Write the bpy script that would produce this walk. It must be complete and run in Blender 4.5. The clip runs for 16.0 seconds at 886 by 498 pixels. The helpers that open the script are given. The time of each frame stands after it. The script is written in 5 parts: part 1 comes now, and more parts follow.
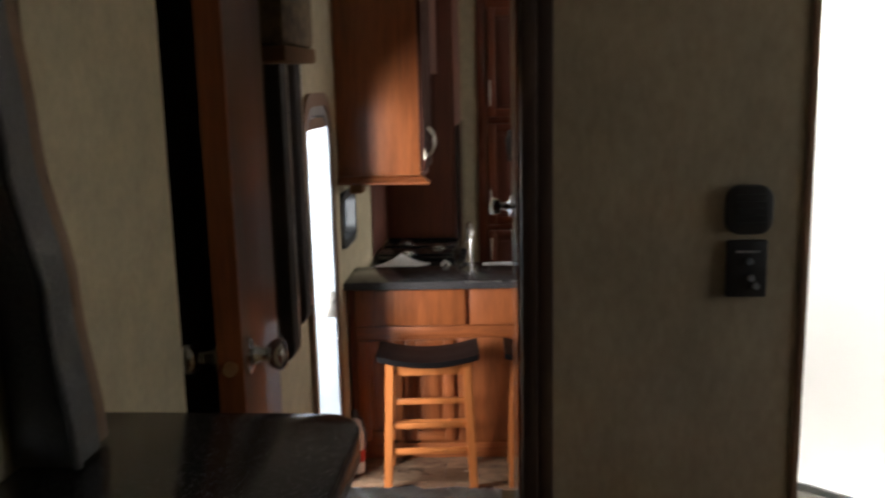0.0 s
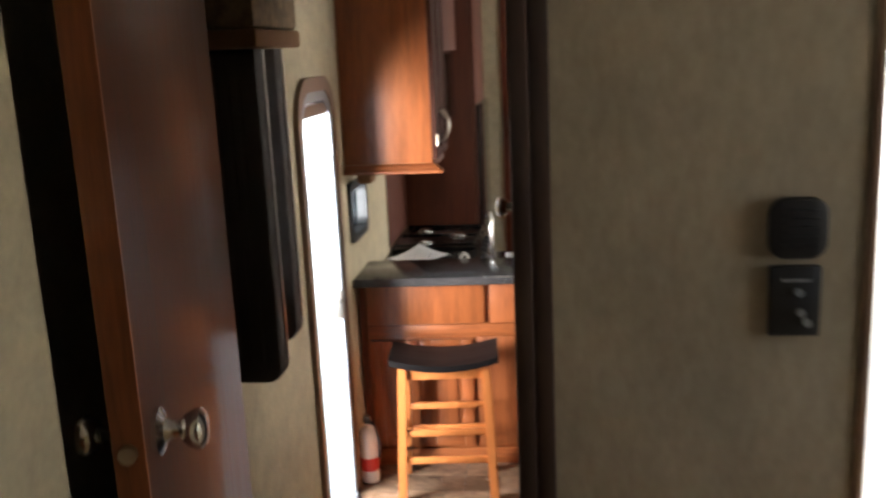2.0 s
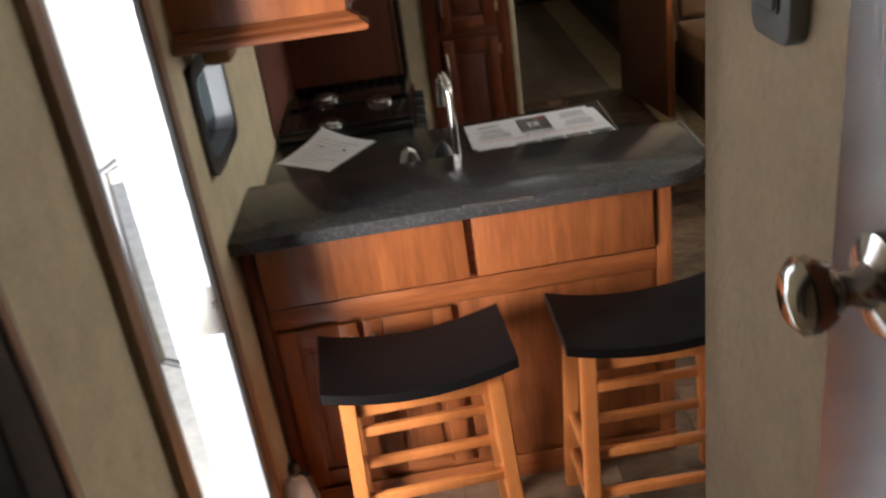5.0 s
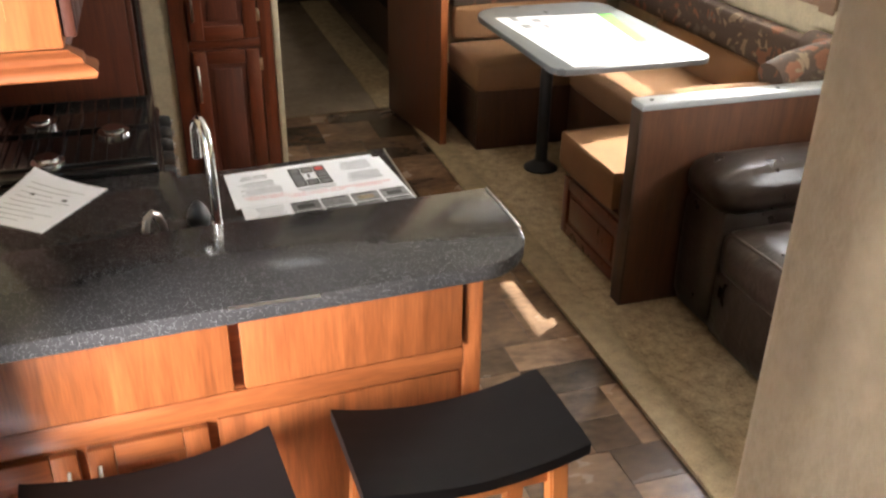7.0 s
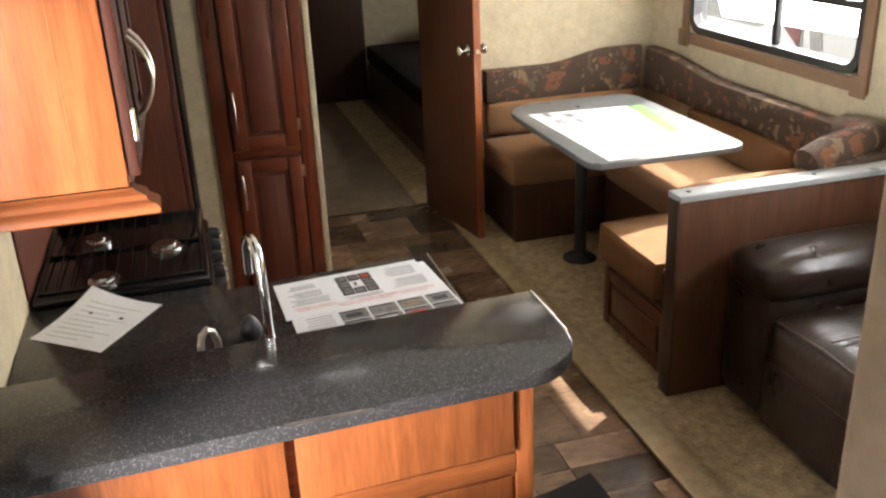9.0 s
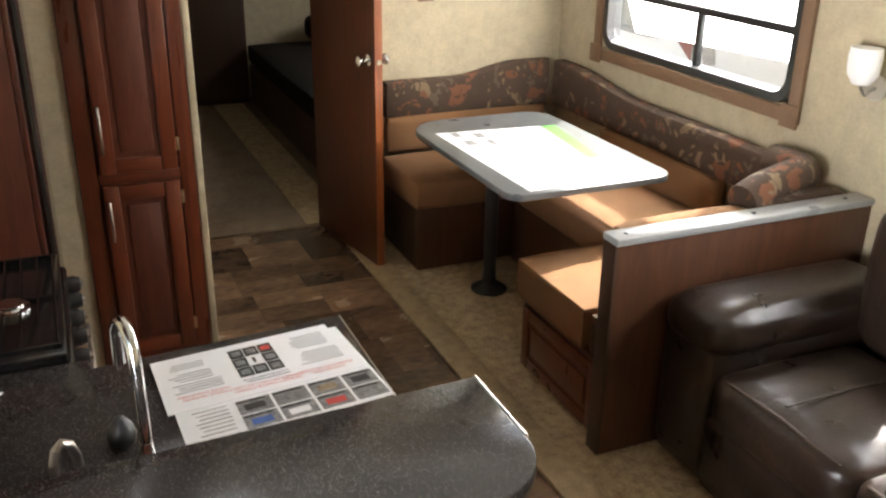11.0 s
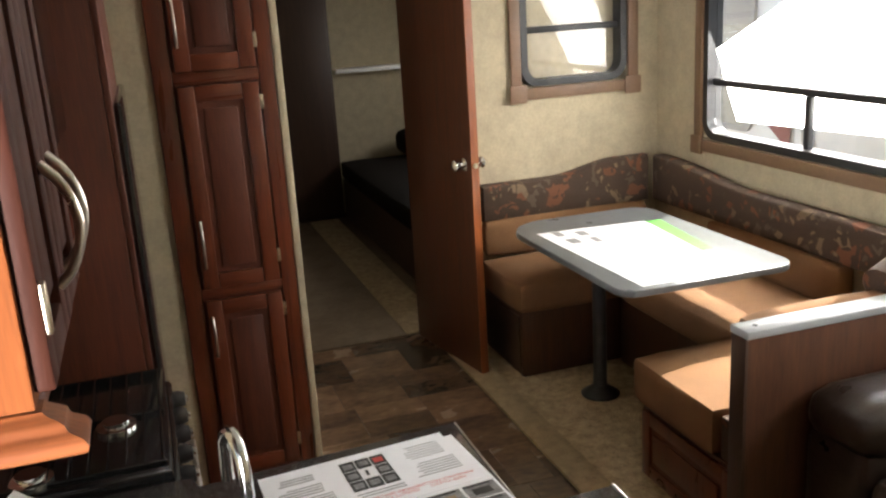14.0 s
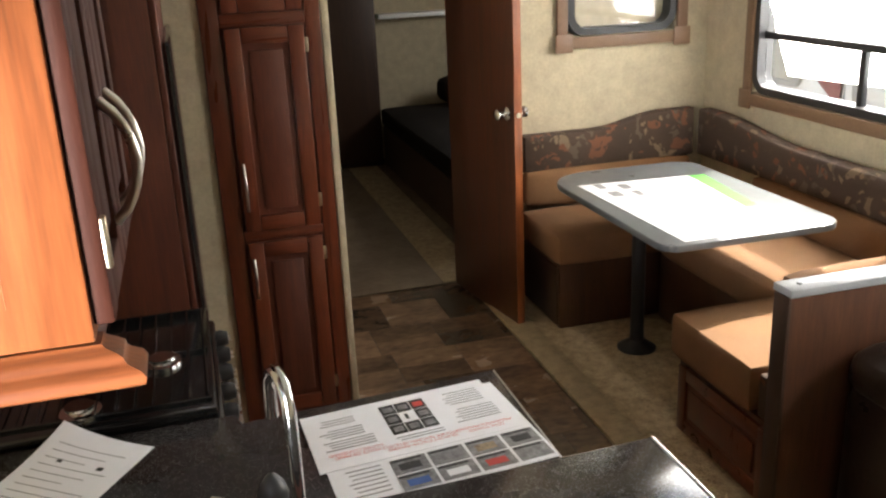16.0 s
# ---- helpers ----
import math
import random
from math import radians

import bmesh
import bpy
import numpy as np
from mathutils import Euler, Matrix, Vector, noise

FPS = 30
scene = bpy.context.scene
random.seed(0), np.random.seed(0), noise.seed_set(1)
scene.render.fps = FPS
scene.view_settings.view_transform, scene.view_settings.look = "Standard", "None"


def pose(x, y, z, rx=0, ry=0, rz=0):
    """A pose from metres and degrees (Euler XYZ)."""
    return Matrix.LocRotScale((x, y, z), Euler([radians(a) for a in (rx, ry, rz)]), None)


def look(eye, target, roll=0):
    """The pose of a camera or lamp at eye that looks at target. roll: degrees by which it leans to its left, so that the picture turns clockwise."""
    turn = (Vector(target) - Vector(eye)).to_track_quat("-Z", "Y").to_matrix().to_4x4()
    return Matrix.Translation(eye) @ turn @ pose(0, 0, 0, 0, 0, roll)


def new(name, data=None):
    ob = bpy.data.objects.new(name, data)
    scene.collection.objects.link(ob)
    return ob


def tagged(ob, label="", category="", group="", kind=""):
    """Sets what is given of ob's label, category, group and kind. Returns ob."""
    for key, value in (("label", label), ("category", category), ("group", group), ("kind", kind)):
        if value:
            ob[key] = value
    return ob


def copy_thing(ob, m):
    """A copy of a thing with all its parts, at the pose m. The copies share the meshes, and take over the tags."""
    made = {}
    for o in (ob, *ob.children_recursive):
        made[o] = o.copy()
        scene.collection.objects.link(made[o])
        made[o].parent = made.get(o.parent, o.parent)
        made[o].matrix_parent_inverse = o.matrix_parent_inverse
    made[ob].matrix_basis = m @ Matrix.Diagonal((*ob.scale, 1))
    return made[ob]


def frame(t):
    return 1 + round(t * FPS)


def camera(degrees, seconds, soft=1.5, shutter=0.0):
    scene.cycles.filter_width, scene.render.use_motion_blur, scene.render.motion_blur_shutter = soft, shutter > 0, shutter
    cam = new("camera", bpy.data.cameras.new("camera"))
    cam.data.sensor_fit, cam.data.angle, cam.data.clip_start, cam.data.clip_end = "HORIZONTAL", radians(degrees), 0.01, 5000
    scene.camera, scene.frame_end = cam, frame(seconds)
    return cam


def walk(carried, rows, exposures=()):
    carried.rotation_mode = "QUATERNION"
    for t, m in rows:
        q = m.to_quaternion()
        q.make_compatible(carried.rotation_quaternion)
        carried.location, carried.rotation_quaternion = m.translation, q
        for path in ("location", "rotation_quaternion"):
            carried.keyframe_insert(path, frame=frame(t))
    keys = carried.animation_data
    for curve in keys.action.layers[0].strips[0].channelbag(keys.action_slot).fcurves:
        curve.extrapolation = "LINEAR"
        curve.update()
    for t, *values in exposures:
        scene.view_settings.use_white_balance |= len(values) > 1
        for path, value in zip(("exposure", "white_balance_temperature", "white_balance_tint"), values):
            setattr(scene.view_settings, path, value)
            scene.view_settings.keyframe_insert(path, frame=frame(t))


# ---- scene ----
cam = camera(52.3, 16.0, soft=2.3, shutter=0.6)
PATH = [
    (0, (0.416, 0.417, 1.833), (0.261, 2.377, 1.463), -1.3),
    (0.5, (0.401, 0.427, 1.82), (0.138, 2.37, 1.429), -0.4),
    (1, (0.409, 0.442, 1.817), (0.26, 2.392, 1.398), -0.6),
    (1.5, (0.465, 0.505, 1.801), (0.434, 2.44, 1.295), -2.0),
    (2, (0.494, 0.753, 1.86), (0.251, 2.692, 1.433), -2.6),
    (2.5, (0.446, 1.075, 1.84), (0.134, 2.977, 1.304), -3.0),
    (3, (0.386, 1.372, 1.881), (0.002, 3.279, 1.414), -3.3),
    (3.2, (0.328, 1.495, 1.784), (-0.079, 3.414, 1.394), -2.2),
    (5.3, (0.14, 2.651, 1.773), (0.196, 4.419, 0.84), -6.9),
    (5.5, (0.139, 2.716, 1.772), (0.249, 4.474, 0.825), -5.0),
    (6, (0.148, 2.945, 1.762), (0.603, 4.636, 0.795), 0.4),
    (6.5, (0.139, 3.045, 1.757), (0.687, 4.718, 0.809), 1.2),
    (7, (0.137, 3.075, 1.773), (0.672, 4.762, 0.84), 0.8),
    (7.5, (0.124, 3.073, 1.808), (0.667, 4.802, 0.961), -0.2),
    (8, (0.114, 3.052, 1.839), (0.628, 4.821, 1.058), -1.6),
    (8.2, (0.113, 3.054, 1.829), (0.624, 4.832, 1.068), -1.5),
    (10.3, (0.145, 3.275, 1.845), (0.562, 5.074, 1.076), -4.5),
    (10.5, (0.151, 3.368, 1.841), (0.738, 5.123, 1.081), -1.3),
    (11, (0.145, 3.522, 1.83), (0.881, 5.212, 1.055), 0.9),
    (11.5, (0.156, 3.661, 1.696), (0.831, 5.429, 1.049), -1.1),
    (12, (0.133, 3.695, 1.699), (0.767, 5.485, 1.069), -2.2),
    (12.5, (0.101, 3.685, 1.712), (0.731, 5.457, 1.03), -4.0),
    (13, (0.119, 3.665, 1.746), (0.725, 5.47, 1.136), -4.0),
    (13.5, (0.124, 3.639, 1.759), (0.714, 5.476, 1.234), -3.4),
    (14, (0.131, 3.643, 1.754), (0.715, 5.479, 1.218), -3.5),
    (14.5, (0.138, 3.651, 1.747), (0.707, 5.481, 1.177), -3.6),
    (15, (0.125, 3.653, 1.757), (0.665, 5.489, 1.175), -2.9),
    (15.5, (0.113, 3.649, 1.751), (0.621, 5.481, 1.131), -2.3),
    (16, (0.113, 3.649, 1.75), (0.608, 5.479, 1.112), -2.6),
]
EXPOSURES = [(0.0, 0.1), (0.5, 1.5), (1.0, 1.4), (1.5, 1.2), (2.5, 0.95), (2.8, 0.6), (3.2, 0.4), (5.3, 0.65), (6.0, 1.4), (6.5, 1.65), (7.5, 1.85), (8.2, 1.67), (10.5, 1.65), (12.5, 1.25), (14.5, 1.32), (16.0, 1.38)]
walk(cam, [(t, look(eye, target, roll)) for t, eye, target, roll in PATH], EXPOSURES)

# ---------------- world, sun and openings ----------------
world = bpy.data.worlds.new("sky")
scene.world = world
world.use_nodes = True
wn = world.node_tree
wn.nodes.clear()
sky = wn.nodes.new("ShaderNodeTexSky")
sky.sky_type, sky.sun_disc = "NISHITA", False
SUN_WAY = Vector((-1.0, -0.58, -1.40)).normalized()
sky.sun_elevation = math.asin(-SUN_WAY.z)
sky.sun_rotation = math.atan2(-SUN_WAY.x, -SUN_WAY.y)
bg = wn.nodes.new("ShaderNodeBackground")
bg.inputs["Strength"].default_value = 0.15
wo = wn.nodes.new("ShaderNodeOutputWorld")
wn.links.new(sky.outputs[0], bg.inputs["Color"])
wn.links.new(bg.outputs[0], wo.inputs[0])

sun_data = bpy.data.lights.new("sun", "SUN")
sun_data.energy, sun_data.angle, sun_data.color = 5.0, radians(0.6), (1.0, 0.95, 0.86)
sun = new("sun", sun_data)
sun.matrix_world = look((9, 11, 9), Vector((9, 11, 9)) + SUN_WAY)


def opening_lamp(name, eye, target, w, h, watts, colour=(1, 1, 1)):
    d = bpy.data.lights.new(name, "AREA")
    d.shape, d.size, d.size_y, d.energy, d.color = "RECTANGLE", w, h, watts, colour
    ob = new(name, d)
    ob.matrix_world = look(eye, target)
    return ob


# Added lamp outside the doorway, standing in for light bounced off the yard.
opening_lamp("entry_bounce_fill", (-1.50, 3.30, 1.05), (0.1, 4.55, 1.0), 1.1, 1.1, 215, (0.97, 0.98, 1.0))
opening_lamp("slide_window_daylight", (2.86, 6.74, 1.45), (1.2, 6.4, 0.7), 1.3, 0.8, 19, (1.0, 0.97, 0.92))
opening_lamp("sofa_window_daylight", (2.86, 4.75, 1.5), (1.2, 4.7, 0.7), 1.0, 0.7, 12, (1.0, 0.97, 0.92))
# Skylight is unseen; lamp and ceiling opening added to whiten the shower stall.
opening_lamp("shower_fill", (1.62, 3.12, 2.52), (1.62, 3.12, 0.0), 0.42, 0.42, 62, (1.0, 0.98, 0.95))
opening_lamp("bedroom_window_daylight", (-0.42, 0.77, 1.80), (1.0, 1.9, 1.3), 0.7, 0.5, 0.5, (0.95, 0.98, 1.0))
# Added fill from the unseen side, to brighten the wall beside the doorway.
opening_lamp("bedroom_side_fill", (2.10, 1.68, 1.68), (0.6, 2.1, 1.4), 0.7, 0.6, 2.4, (1.0, 0.97, 0.93))
# Added fill at an unseen opening, to lift the bunk room.
opening_lamp("bunk_room_fill", (2.98, 9.7, 1.5), (1.0, 9.4, 0.3), 0.7, 0.5, 6.5, (1.0, 0.97, 0.92))


# ---------------- materials ----------------
def mat(name, base, rough=0.6, metal=0.0, spread=0.12, scale=8.0, fine=90.0, bump=0.05, alt=None, stretch=(1, 1, 1), coat=0.0, per_object=0.0, spec=0.5, warp=0.0):
    m = bpy.data.materials.new(name)
    m.use_nodes = True
    nt = m.node_tree
    b = nt.nodes["Principled BSDF"]
    L = nt.links.new
    tc = nt.nodes.new("ShaderNodeTexCoord")
    mp = nt.nodes.new("ShaderNodeMapping")
    mp.inputs["Scale"].default_value = stretch
    L(tc.outputs["Object"], mp.inputs[0])
    if per_object:
        ob_info = nt.nodes.new("ShaderNodeObjectInfo")
        shift = nt.nodes.new("ShaderNodeMath")
        shift.operation, shift.inputs[1].default_value = "MULTIPLY", 37.0
        L(ob_info.outputs["Random"], shift.inputs[0])
        L(shift.outputs[0], mp.inputs["Location"])
    n1 = nt.nodes.new("ShaderNodeTexNoise")
    n1.inputs["Scale"].default_value, n1.inputs["Detail"].default_value = scale, 5
    n1.inputs["Distortion"].default_value = warp
    L(mp.outputs[0], n1.inputs["Vector"])
    n2 = nt.nodes.new("ShaderNodeTexNoise")
    n2.inputs["Scale"].default_value, n2.inputs["Detail"].default_value = fine, 3
    L(mp.outputs[0], n2.inputs["Vector"])
    alt = alt or tuple(c * (1 - 2.2 * spread) for c in base)
    ramp = nt.nodes.new("ShaderNodeValToRGB")
    ramp.color_ramp.elements[0].position, ramp.color_ramp.elements[1].position = 0.33, 0.67
    ramp.color_ramp.elements[0].color = (*alt, 1)
    ramp.color_ramp.elements[1].color = (*base, 1)
    mix = nt.nodes.new("ShaderNodeMath")
    mix.operation = "MULTIPLY_ADD"
    mix.inputs[1].default_value = 0.4
    L(n2.outputs[0], mix.inputs[0])
    sc = nt.nodes.new("ShaderNodeMath")
    sc.operation = "MULTIPLY"
    sc.inputs[1].default_value = 0.6
    L(n1.outputs[0], sc.inputs[0])
    L(sc.outputs[0], mix.inputs[2])
    L(mix.outputs[0], ramp.inputs[0])
    colour = ramp.outputs[0]
    if per_object:
        oi = nt.nodes.new("ShaderNodeObjectInfo")
        hs = nt.nodes.new("ShaderNodeHueSaturation")
        mr = nt.nodes.new("ShaderNodeMapRange")
        mr.inputs["To Min"].default_value, mr.inputs["To Max"].default_value = 1 - per_object, 1 + per_object
        L(oi.outputs["Random"], mr.inputs[0])
        L(mr.outputs[0], hs.inputs["Value"])
        L(colour, hs.inputs["Color"])
        colour = hs.outputs[0]
    L(colour, b.inputs["Base Color"])
    rr = nt.nodes.new("ShaderNodeMapRange")
    rr.inputs["To Min"].default_value, rr.inputs["To Max"].default_value = max(0.02, rough - 0.08), min(1, rough + 0.08)
    L(n1.outputs[0], rr.inputs[0])
    L(rr.outputs[0], b.inputs["Roughness"])
    b.inputs["Metallic"].default_value = metal
    b.inputs["Coat Weight"].default_value = coat
    b.inputs["Coat Roughness"].default_value = 0.15
    b.inputs["Specular IOR Level"].default_value = spec
    if bump:
        bp = nt.nodes.new("ShaderNodeBump")
        bp.inputs["Strength"].default_value, bp.inputs["Distance"].default_value = bump, 0.01
        L(n2.outputs[0], bp.inputs["Height"])
        L(bp.outputs[0], b.inputs["Normal"])
    return m


def wood(name, light, dark, along="z", rough=0.35, coat=0.25, per_object=0.12, spec=0.5):
    """Stained wood with long grain along one axis."""
    st = {"x": (0.5, 7, 7), "y": (7, 0.5, 7), "z": (7, 7, 0.5)}[along]
    m = mat(name, light, rough, 0, 0.2, 2.6, 30.0, 0.04, dark, st, coat, per_object, spec=spec, warp=1.4)
    return m


def speckle(name, base, dot, rough):
    """Laminate: a dark ground with fine pale flecks of two sizes."""
    m = mat(name, base, rough, 0, 0.18, 5, 60, 0.0, tuple(c * 0.7 for c in base), spec=0.4)
    nt = m.node_tree
    b = nt.nodes["Principled BSDF"]
    src = b.inputs["Base Color"].links[0].from_socket
    tc = nt.nodes.new("ShaderNodeTexCoord")
    for size, lim in ((300.0, 0.26), (150.0, 0.16)):
        v = nt.nodes.new("ShaderNodeTexVoronoi")
        v.inputs["Scale"].default_value = size
        nt.links.new(tc.outputs["Object"], v.inputs["Vector"])
        near = nt.nodes.new("ShaderNodeMath")
        near.operation, near.inputs[1].default_value = "LESS_THAN", lim
        nt.links.new(v.outputs["Distance"], near.inputs[0])
        sep = nt.nodes.new("ShaderNodeSeparateColor")
        nt.links.new(v.outputs["Color"], sep.inputs[0])
        some = nt.nodes.new("ShaderNodeMath")
        some.operation, some.inputs[1].default_value = "GREATER_THAN", 0.45
        nt.links.new(sep.outputs[0], some.inputs[0])
        both = nt.nodes.new("ShaderNodeMath")
        both.operation = "MULTIPLY"
        nt.links.new(near.outputs[0], both.inputs[0])
        nt.links.new(some.outputs[0], both.inputs[1])
        mx = nt.nodes.new("ShaderNodeMixRGB")
        nt.links.new(both.outputs[0], mx.inputs[0])
        nt.links.new(src, mx.inputs[1])
        mx.inputs[2].default_value = (*dot, 1)
        src = mx.outputs[0]
    nt.links.new(src, b.inputs["Base Color"])
    return m


M_wall = mat("beige wallpaper", (0.51, 0.435, 0.29), 0.85, 0, 0.06, 15, 70, 0.12, (0.385, 0.325, 0.225))
M_hallwall = mat("tan mottled wallpaper", (0.46, 0.355, 0.235), 0.75, 0, 0.09, 11, 90, 0.2, (0.36, 0.275, 0.18))
M_wall_end = mat("beige linen wallpaper", (0.42, 0.345, 0.24), 0.85, 0, 0.09, 6, 70, 0.05, (0.29, 0.235, 0.16), (1, 1, 0.5))
M_ceiling = mat("white ceiling vinyl", (0.72, 0.70, 0.64), 0.8, 0, 0.04, 3, 60, 0.03)
M_cherry = wood("cherry cabinet wood upright", (0.30, 0.089, 0.026), (0.145, 0.039, 0.012), "z")
M_cherry_x = wood("cherry cabinet wood level", (0.30, 0.089, 0.026), (0.145, 0.039, 0.012), "x")
M_cherry_y = wood("cherry cabinet wood lengthwise", (0.30, 0.089, 0.026), (0.145, 0.039, 0.012), "y")
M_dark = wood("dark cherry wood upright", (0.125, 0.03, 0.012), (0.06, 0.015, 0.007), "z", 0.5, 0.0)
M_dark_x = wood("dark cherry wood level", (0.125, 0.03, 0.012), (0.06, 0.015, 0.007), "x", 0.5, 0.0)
# Upper doors' shade is put into a near-black base with low specular.
M_upperdoor = wood("shaded upper door cherry", (0.055, 0.015, 0.008), (0.03, 0.009, 0.005), "z", 0.6, 0.0, spec=0.12)
# Cabinet cherry with the weaker light at pantry and bench darkened into its colour.
M_pantry = wood("dimmed cherry upright", (0.155, 0.034, 0.012), (0.075, 0.017, 0.007), "z", 0.3, 0.35)
M_pantry_x = wood("dimmed cherry level", (0.155, 0.034, 0.012), (0.075, 0.017, 0.007), "x", 0.3, 0.35)
M_door = wood("door wood veneer", (0.11, 0.03, 0.012), (0.05, 0.014, 0.006), "z", 0.42, 0.15)
M_gloss_door = wood("glossy door veneer", (0.2, 0.066, 0.028), (0.11, 0.036, 0.016), "z", 0.2, 1.0)
M_brownwood = wood("brown wood-grain panel", (0.10, 0.038, 0.016), (0.05, 0.019, 0.009), "z", 0.45, 0.1)
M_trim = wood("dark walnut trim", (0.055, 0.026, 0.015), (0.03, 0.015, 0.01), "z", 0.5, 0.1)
M_wintrim = mat("brown window trim", (0.20, 0.115, 0.065), 0.5, 0, 0.1, 10, 80, 0.04)
M_graphite = mat("graphite plastic", (0.075, 0.072, 0.066), 0.45, 0, 0.08, 20, 160, 0.03)
M_black = mat("black plastic", (0.02, 0.02, 0.021), 0.4, 0, 0.1, 20, 120, 0.03)
M_blackgloss = mat("black enamel", (0.012, 0.012, 0.013), 0.12, 0, 0.1, 20, 120, 0.0, coat=0.5)
M_chrome = mat("chrome", (0.75, 0.74, 0.72), 0.14, 1.0, 0.03, 12, 80, 0.0)
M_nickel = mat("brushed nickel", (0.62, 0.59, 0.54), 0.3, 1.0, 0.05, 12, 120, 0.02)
M_alu = mat("grey aluminium frame", (0.30, 0.33, 0.36), 0.4, 0.4, 0.08, 8, 90, 0.02)
M_counter = speckle("dark speckled laminate", (0.045, 0.041, 0.041), (0.165, 0.16, 0.16), 0.14)
M_bunkfilm = mat("filmed beige carpet", (0.27, 0.205, 0.145), 0.22, 0, 0.12, 6, 30, 0.5, (0.19, 0.145, 0.10))
M_stoolwood = wood("honey rubberwood", (0.46, 0.155, 0.042), (0.35, 0.11, 0.03), "z", 0.35, 0.3)
M_stoolseat = mat("dark espresso seat", (0.006, 0.0045, 0.0045), 0.55, 0, 0.1, 6, 60, 0.03, stretch=(1, 6, 1), spec=0.15)
M_leather = mat("dark brown leather", (0.03, 0.0175, 0.0125), 0.30, 0, 0.2, 9, 46, 0.15, (0.017, 0.011, 0.008))
def creased(m, size, depth):
    """Adds long soft folds to a material's relief."""
    nt = m.node_tree
    b = nt.nodes["Principled BSDF"]
    old = b.inputs["Normal"].links[0].from_node
    tc = nt.nodes.new("ShaderNodeTexCoord")
    mp = nt.nodes.new("ShaderNodeMapping")
    mp.inputs["Scale"].default_value = (0.5, 1.6, 1.0)
    nz = nt.nodes.new("ShaderNodeTexNoise")
    nz.inputs["Scale"].default_value, nz.inputs["Detail"].default_value, nz.inputs["Distortion"].default_value = size, 4, 0.9
    nt.links.new(tc.outputs["Object"], mp.inputs[0])
    nt.links.new(mp.outputs[0], nz.inputs["Vector"])
    bp = nt.nodes.new("ShaderNodeBump")
    bp.inputs["Strength"].default_value, bp.inputs["Distance"].default_value = 0.8, depth
    nt.links.new(nz.outputs[0], bp.inputs["Height"])
    nt.links.new(bp.outputs[0], old.inputs["Normal"])
    return m


creased(M_leather, 5.0, 0.007)
M_leather_edge = mat("dark brown leather piping", (0.05, 0.032, 0.022), 0.4, 0, 0.2, 9, 150, 0.2)
M_seat = mat("brown suede seat cloth", (0.235, 0.118, 0.050), 0.95, 0, 0.12, 6, 220, 0.3, (0.165, 0.082, 0.034))
M_carpet = mat("beige carpet", (0.52, 0.40, 0.24), 1.0, 0, 0.16, 26, 85, 1.0, (0.23, 0.165, 0.095))
M_carpet_band = mat("beige carpet binding", (0.42, 0.32, 0.19), 0.95, 0, 0.14, 24, 120, 0.6, (0.24, 0.18, 0.105))
M_plastic = mat("clear floor film", (0.55, 0.57, 0.58), 0.11, 0, 0.1, 9, 40, 0.5)
M_tile = mat("slate look vinyl tile", (0.20, 0.125, 0.076), 0.25, 0, 0.3, 4.0, 22, 0.05, (0.065, 0.041, 0.028), (1, 1.7, 1), per_object=0.5)
M_grout = mat("vinyl tile joint", (0.045, 0.03, 0.022), 0.6, 0, 0.2, 12, 60, 0.05)
M_cap = mat("grey metal cap", (0.3, 0.31, 0.31), 0.3, 0, 0.06, 10, 150, 0.02)
M_table = mat("grey laminate tabletop", (0.115, 0.122, 0.125), 0.3, 0, 0.06, 10, 150, 0.02)
M_paper = mat("white glossy paper", (0.87, 0.88, 0.91), 0.35, 0, 0.02, 5, 40, 0.0)
M_green = mat("green print", (0.10, 0.42, 0.06), 0.35, 0, 0.08, 12, 60, 0.0)
M_red = mat("red print", (0.62, 0.06, 0.045), 0.4, 0, 0.08, 12, 60, 0.0)
M_redplastic = mat("red plastic", (0.55, 0.03, 0.02), 0.4, 0, 0.08, 12, 60, 0.0)
M_blue = mat("blue print", (0.05, 0.13, 0.45), 0.4, 0, 0.15, 12, 60, 0.0)
M_ink = mat("black print", (0.03, 0.03, 0.03), 0.4, 0, 0.3, 40, 120, 0.0)
M_greyink = mat("grey print", (0.34, 0.34, 0.35), 0.4, 0, 0.3, 60, 160, 0.0)
M_tan = mat("tan print", (0.45, 0.34, 0.2), 0.4, 0, 0.3, 40, 120, 0.0)
M_fabric_brown = mat("dark brown pleated shade cloth", (0.05, 0.036, 0.03), 0.75, 0, 0.15, 10, 150, 0.15, stretch=(4, 4, 0.6))
M_fabric_grey = mat("grey brown lambrequin cloth", (0.13, 0.125, 0.125), 0.8, 0, 0.15, 10, 150, 0.2)
M_valance = mat("leaf pattern valance cloth", (0.30, 0.2, 0.11), 0.9, 0, 0.2, 16, 40, 0.2, (0.07, 0.05, 0.03))
M_white = mat("white gloss shower wall", (0.85, 0.84, 0.82), 0.3, 0, 0.03, 3, 40, 0.0)
M_rv = mat("white fibreglass siding", (0.80, 0.80, 0.78), 0.35, 0, 0.03, 2, 30, 0.0)
M_maroon = mat("maroon vinyl stripe", (0.22, 0.03, 0.025), 0.4, 0, 0.05, 4, 40, 0.0)
M_greyvinyl = mat("grey vinyl stripe", (0.38, 0.36, 0.33), 0.4, 0, 0.05, 4, 40, 0.0)
M_shadepane = mat("beige blind behind glass", (0.42, 0.40, 0.33), 0.3, 0, 0.08, 4, 40, 0.0)
M_gravel = mat("pale gravel", (0.72, 0.69, 0.63), 0.95, 0, 0.15, 12, 90, 0.5)
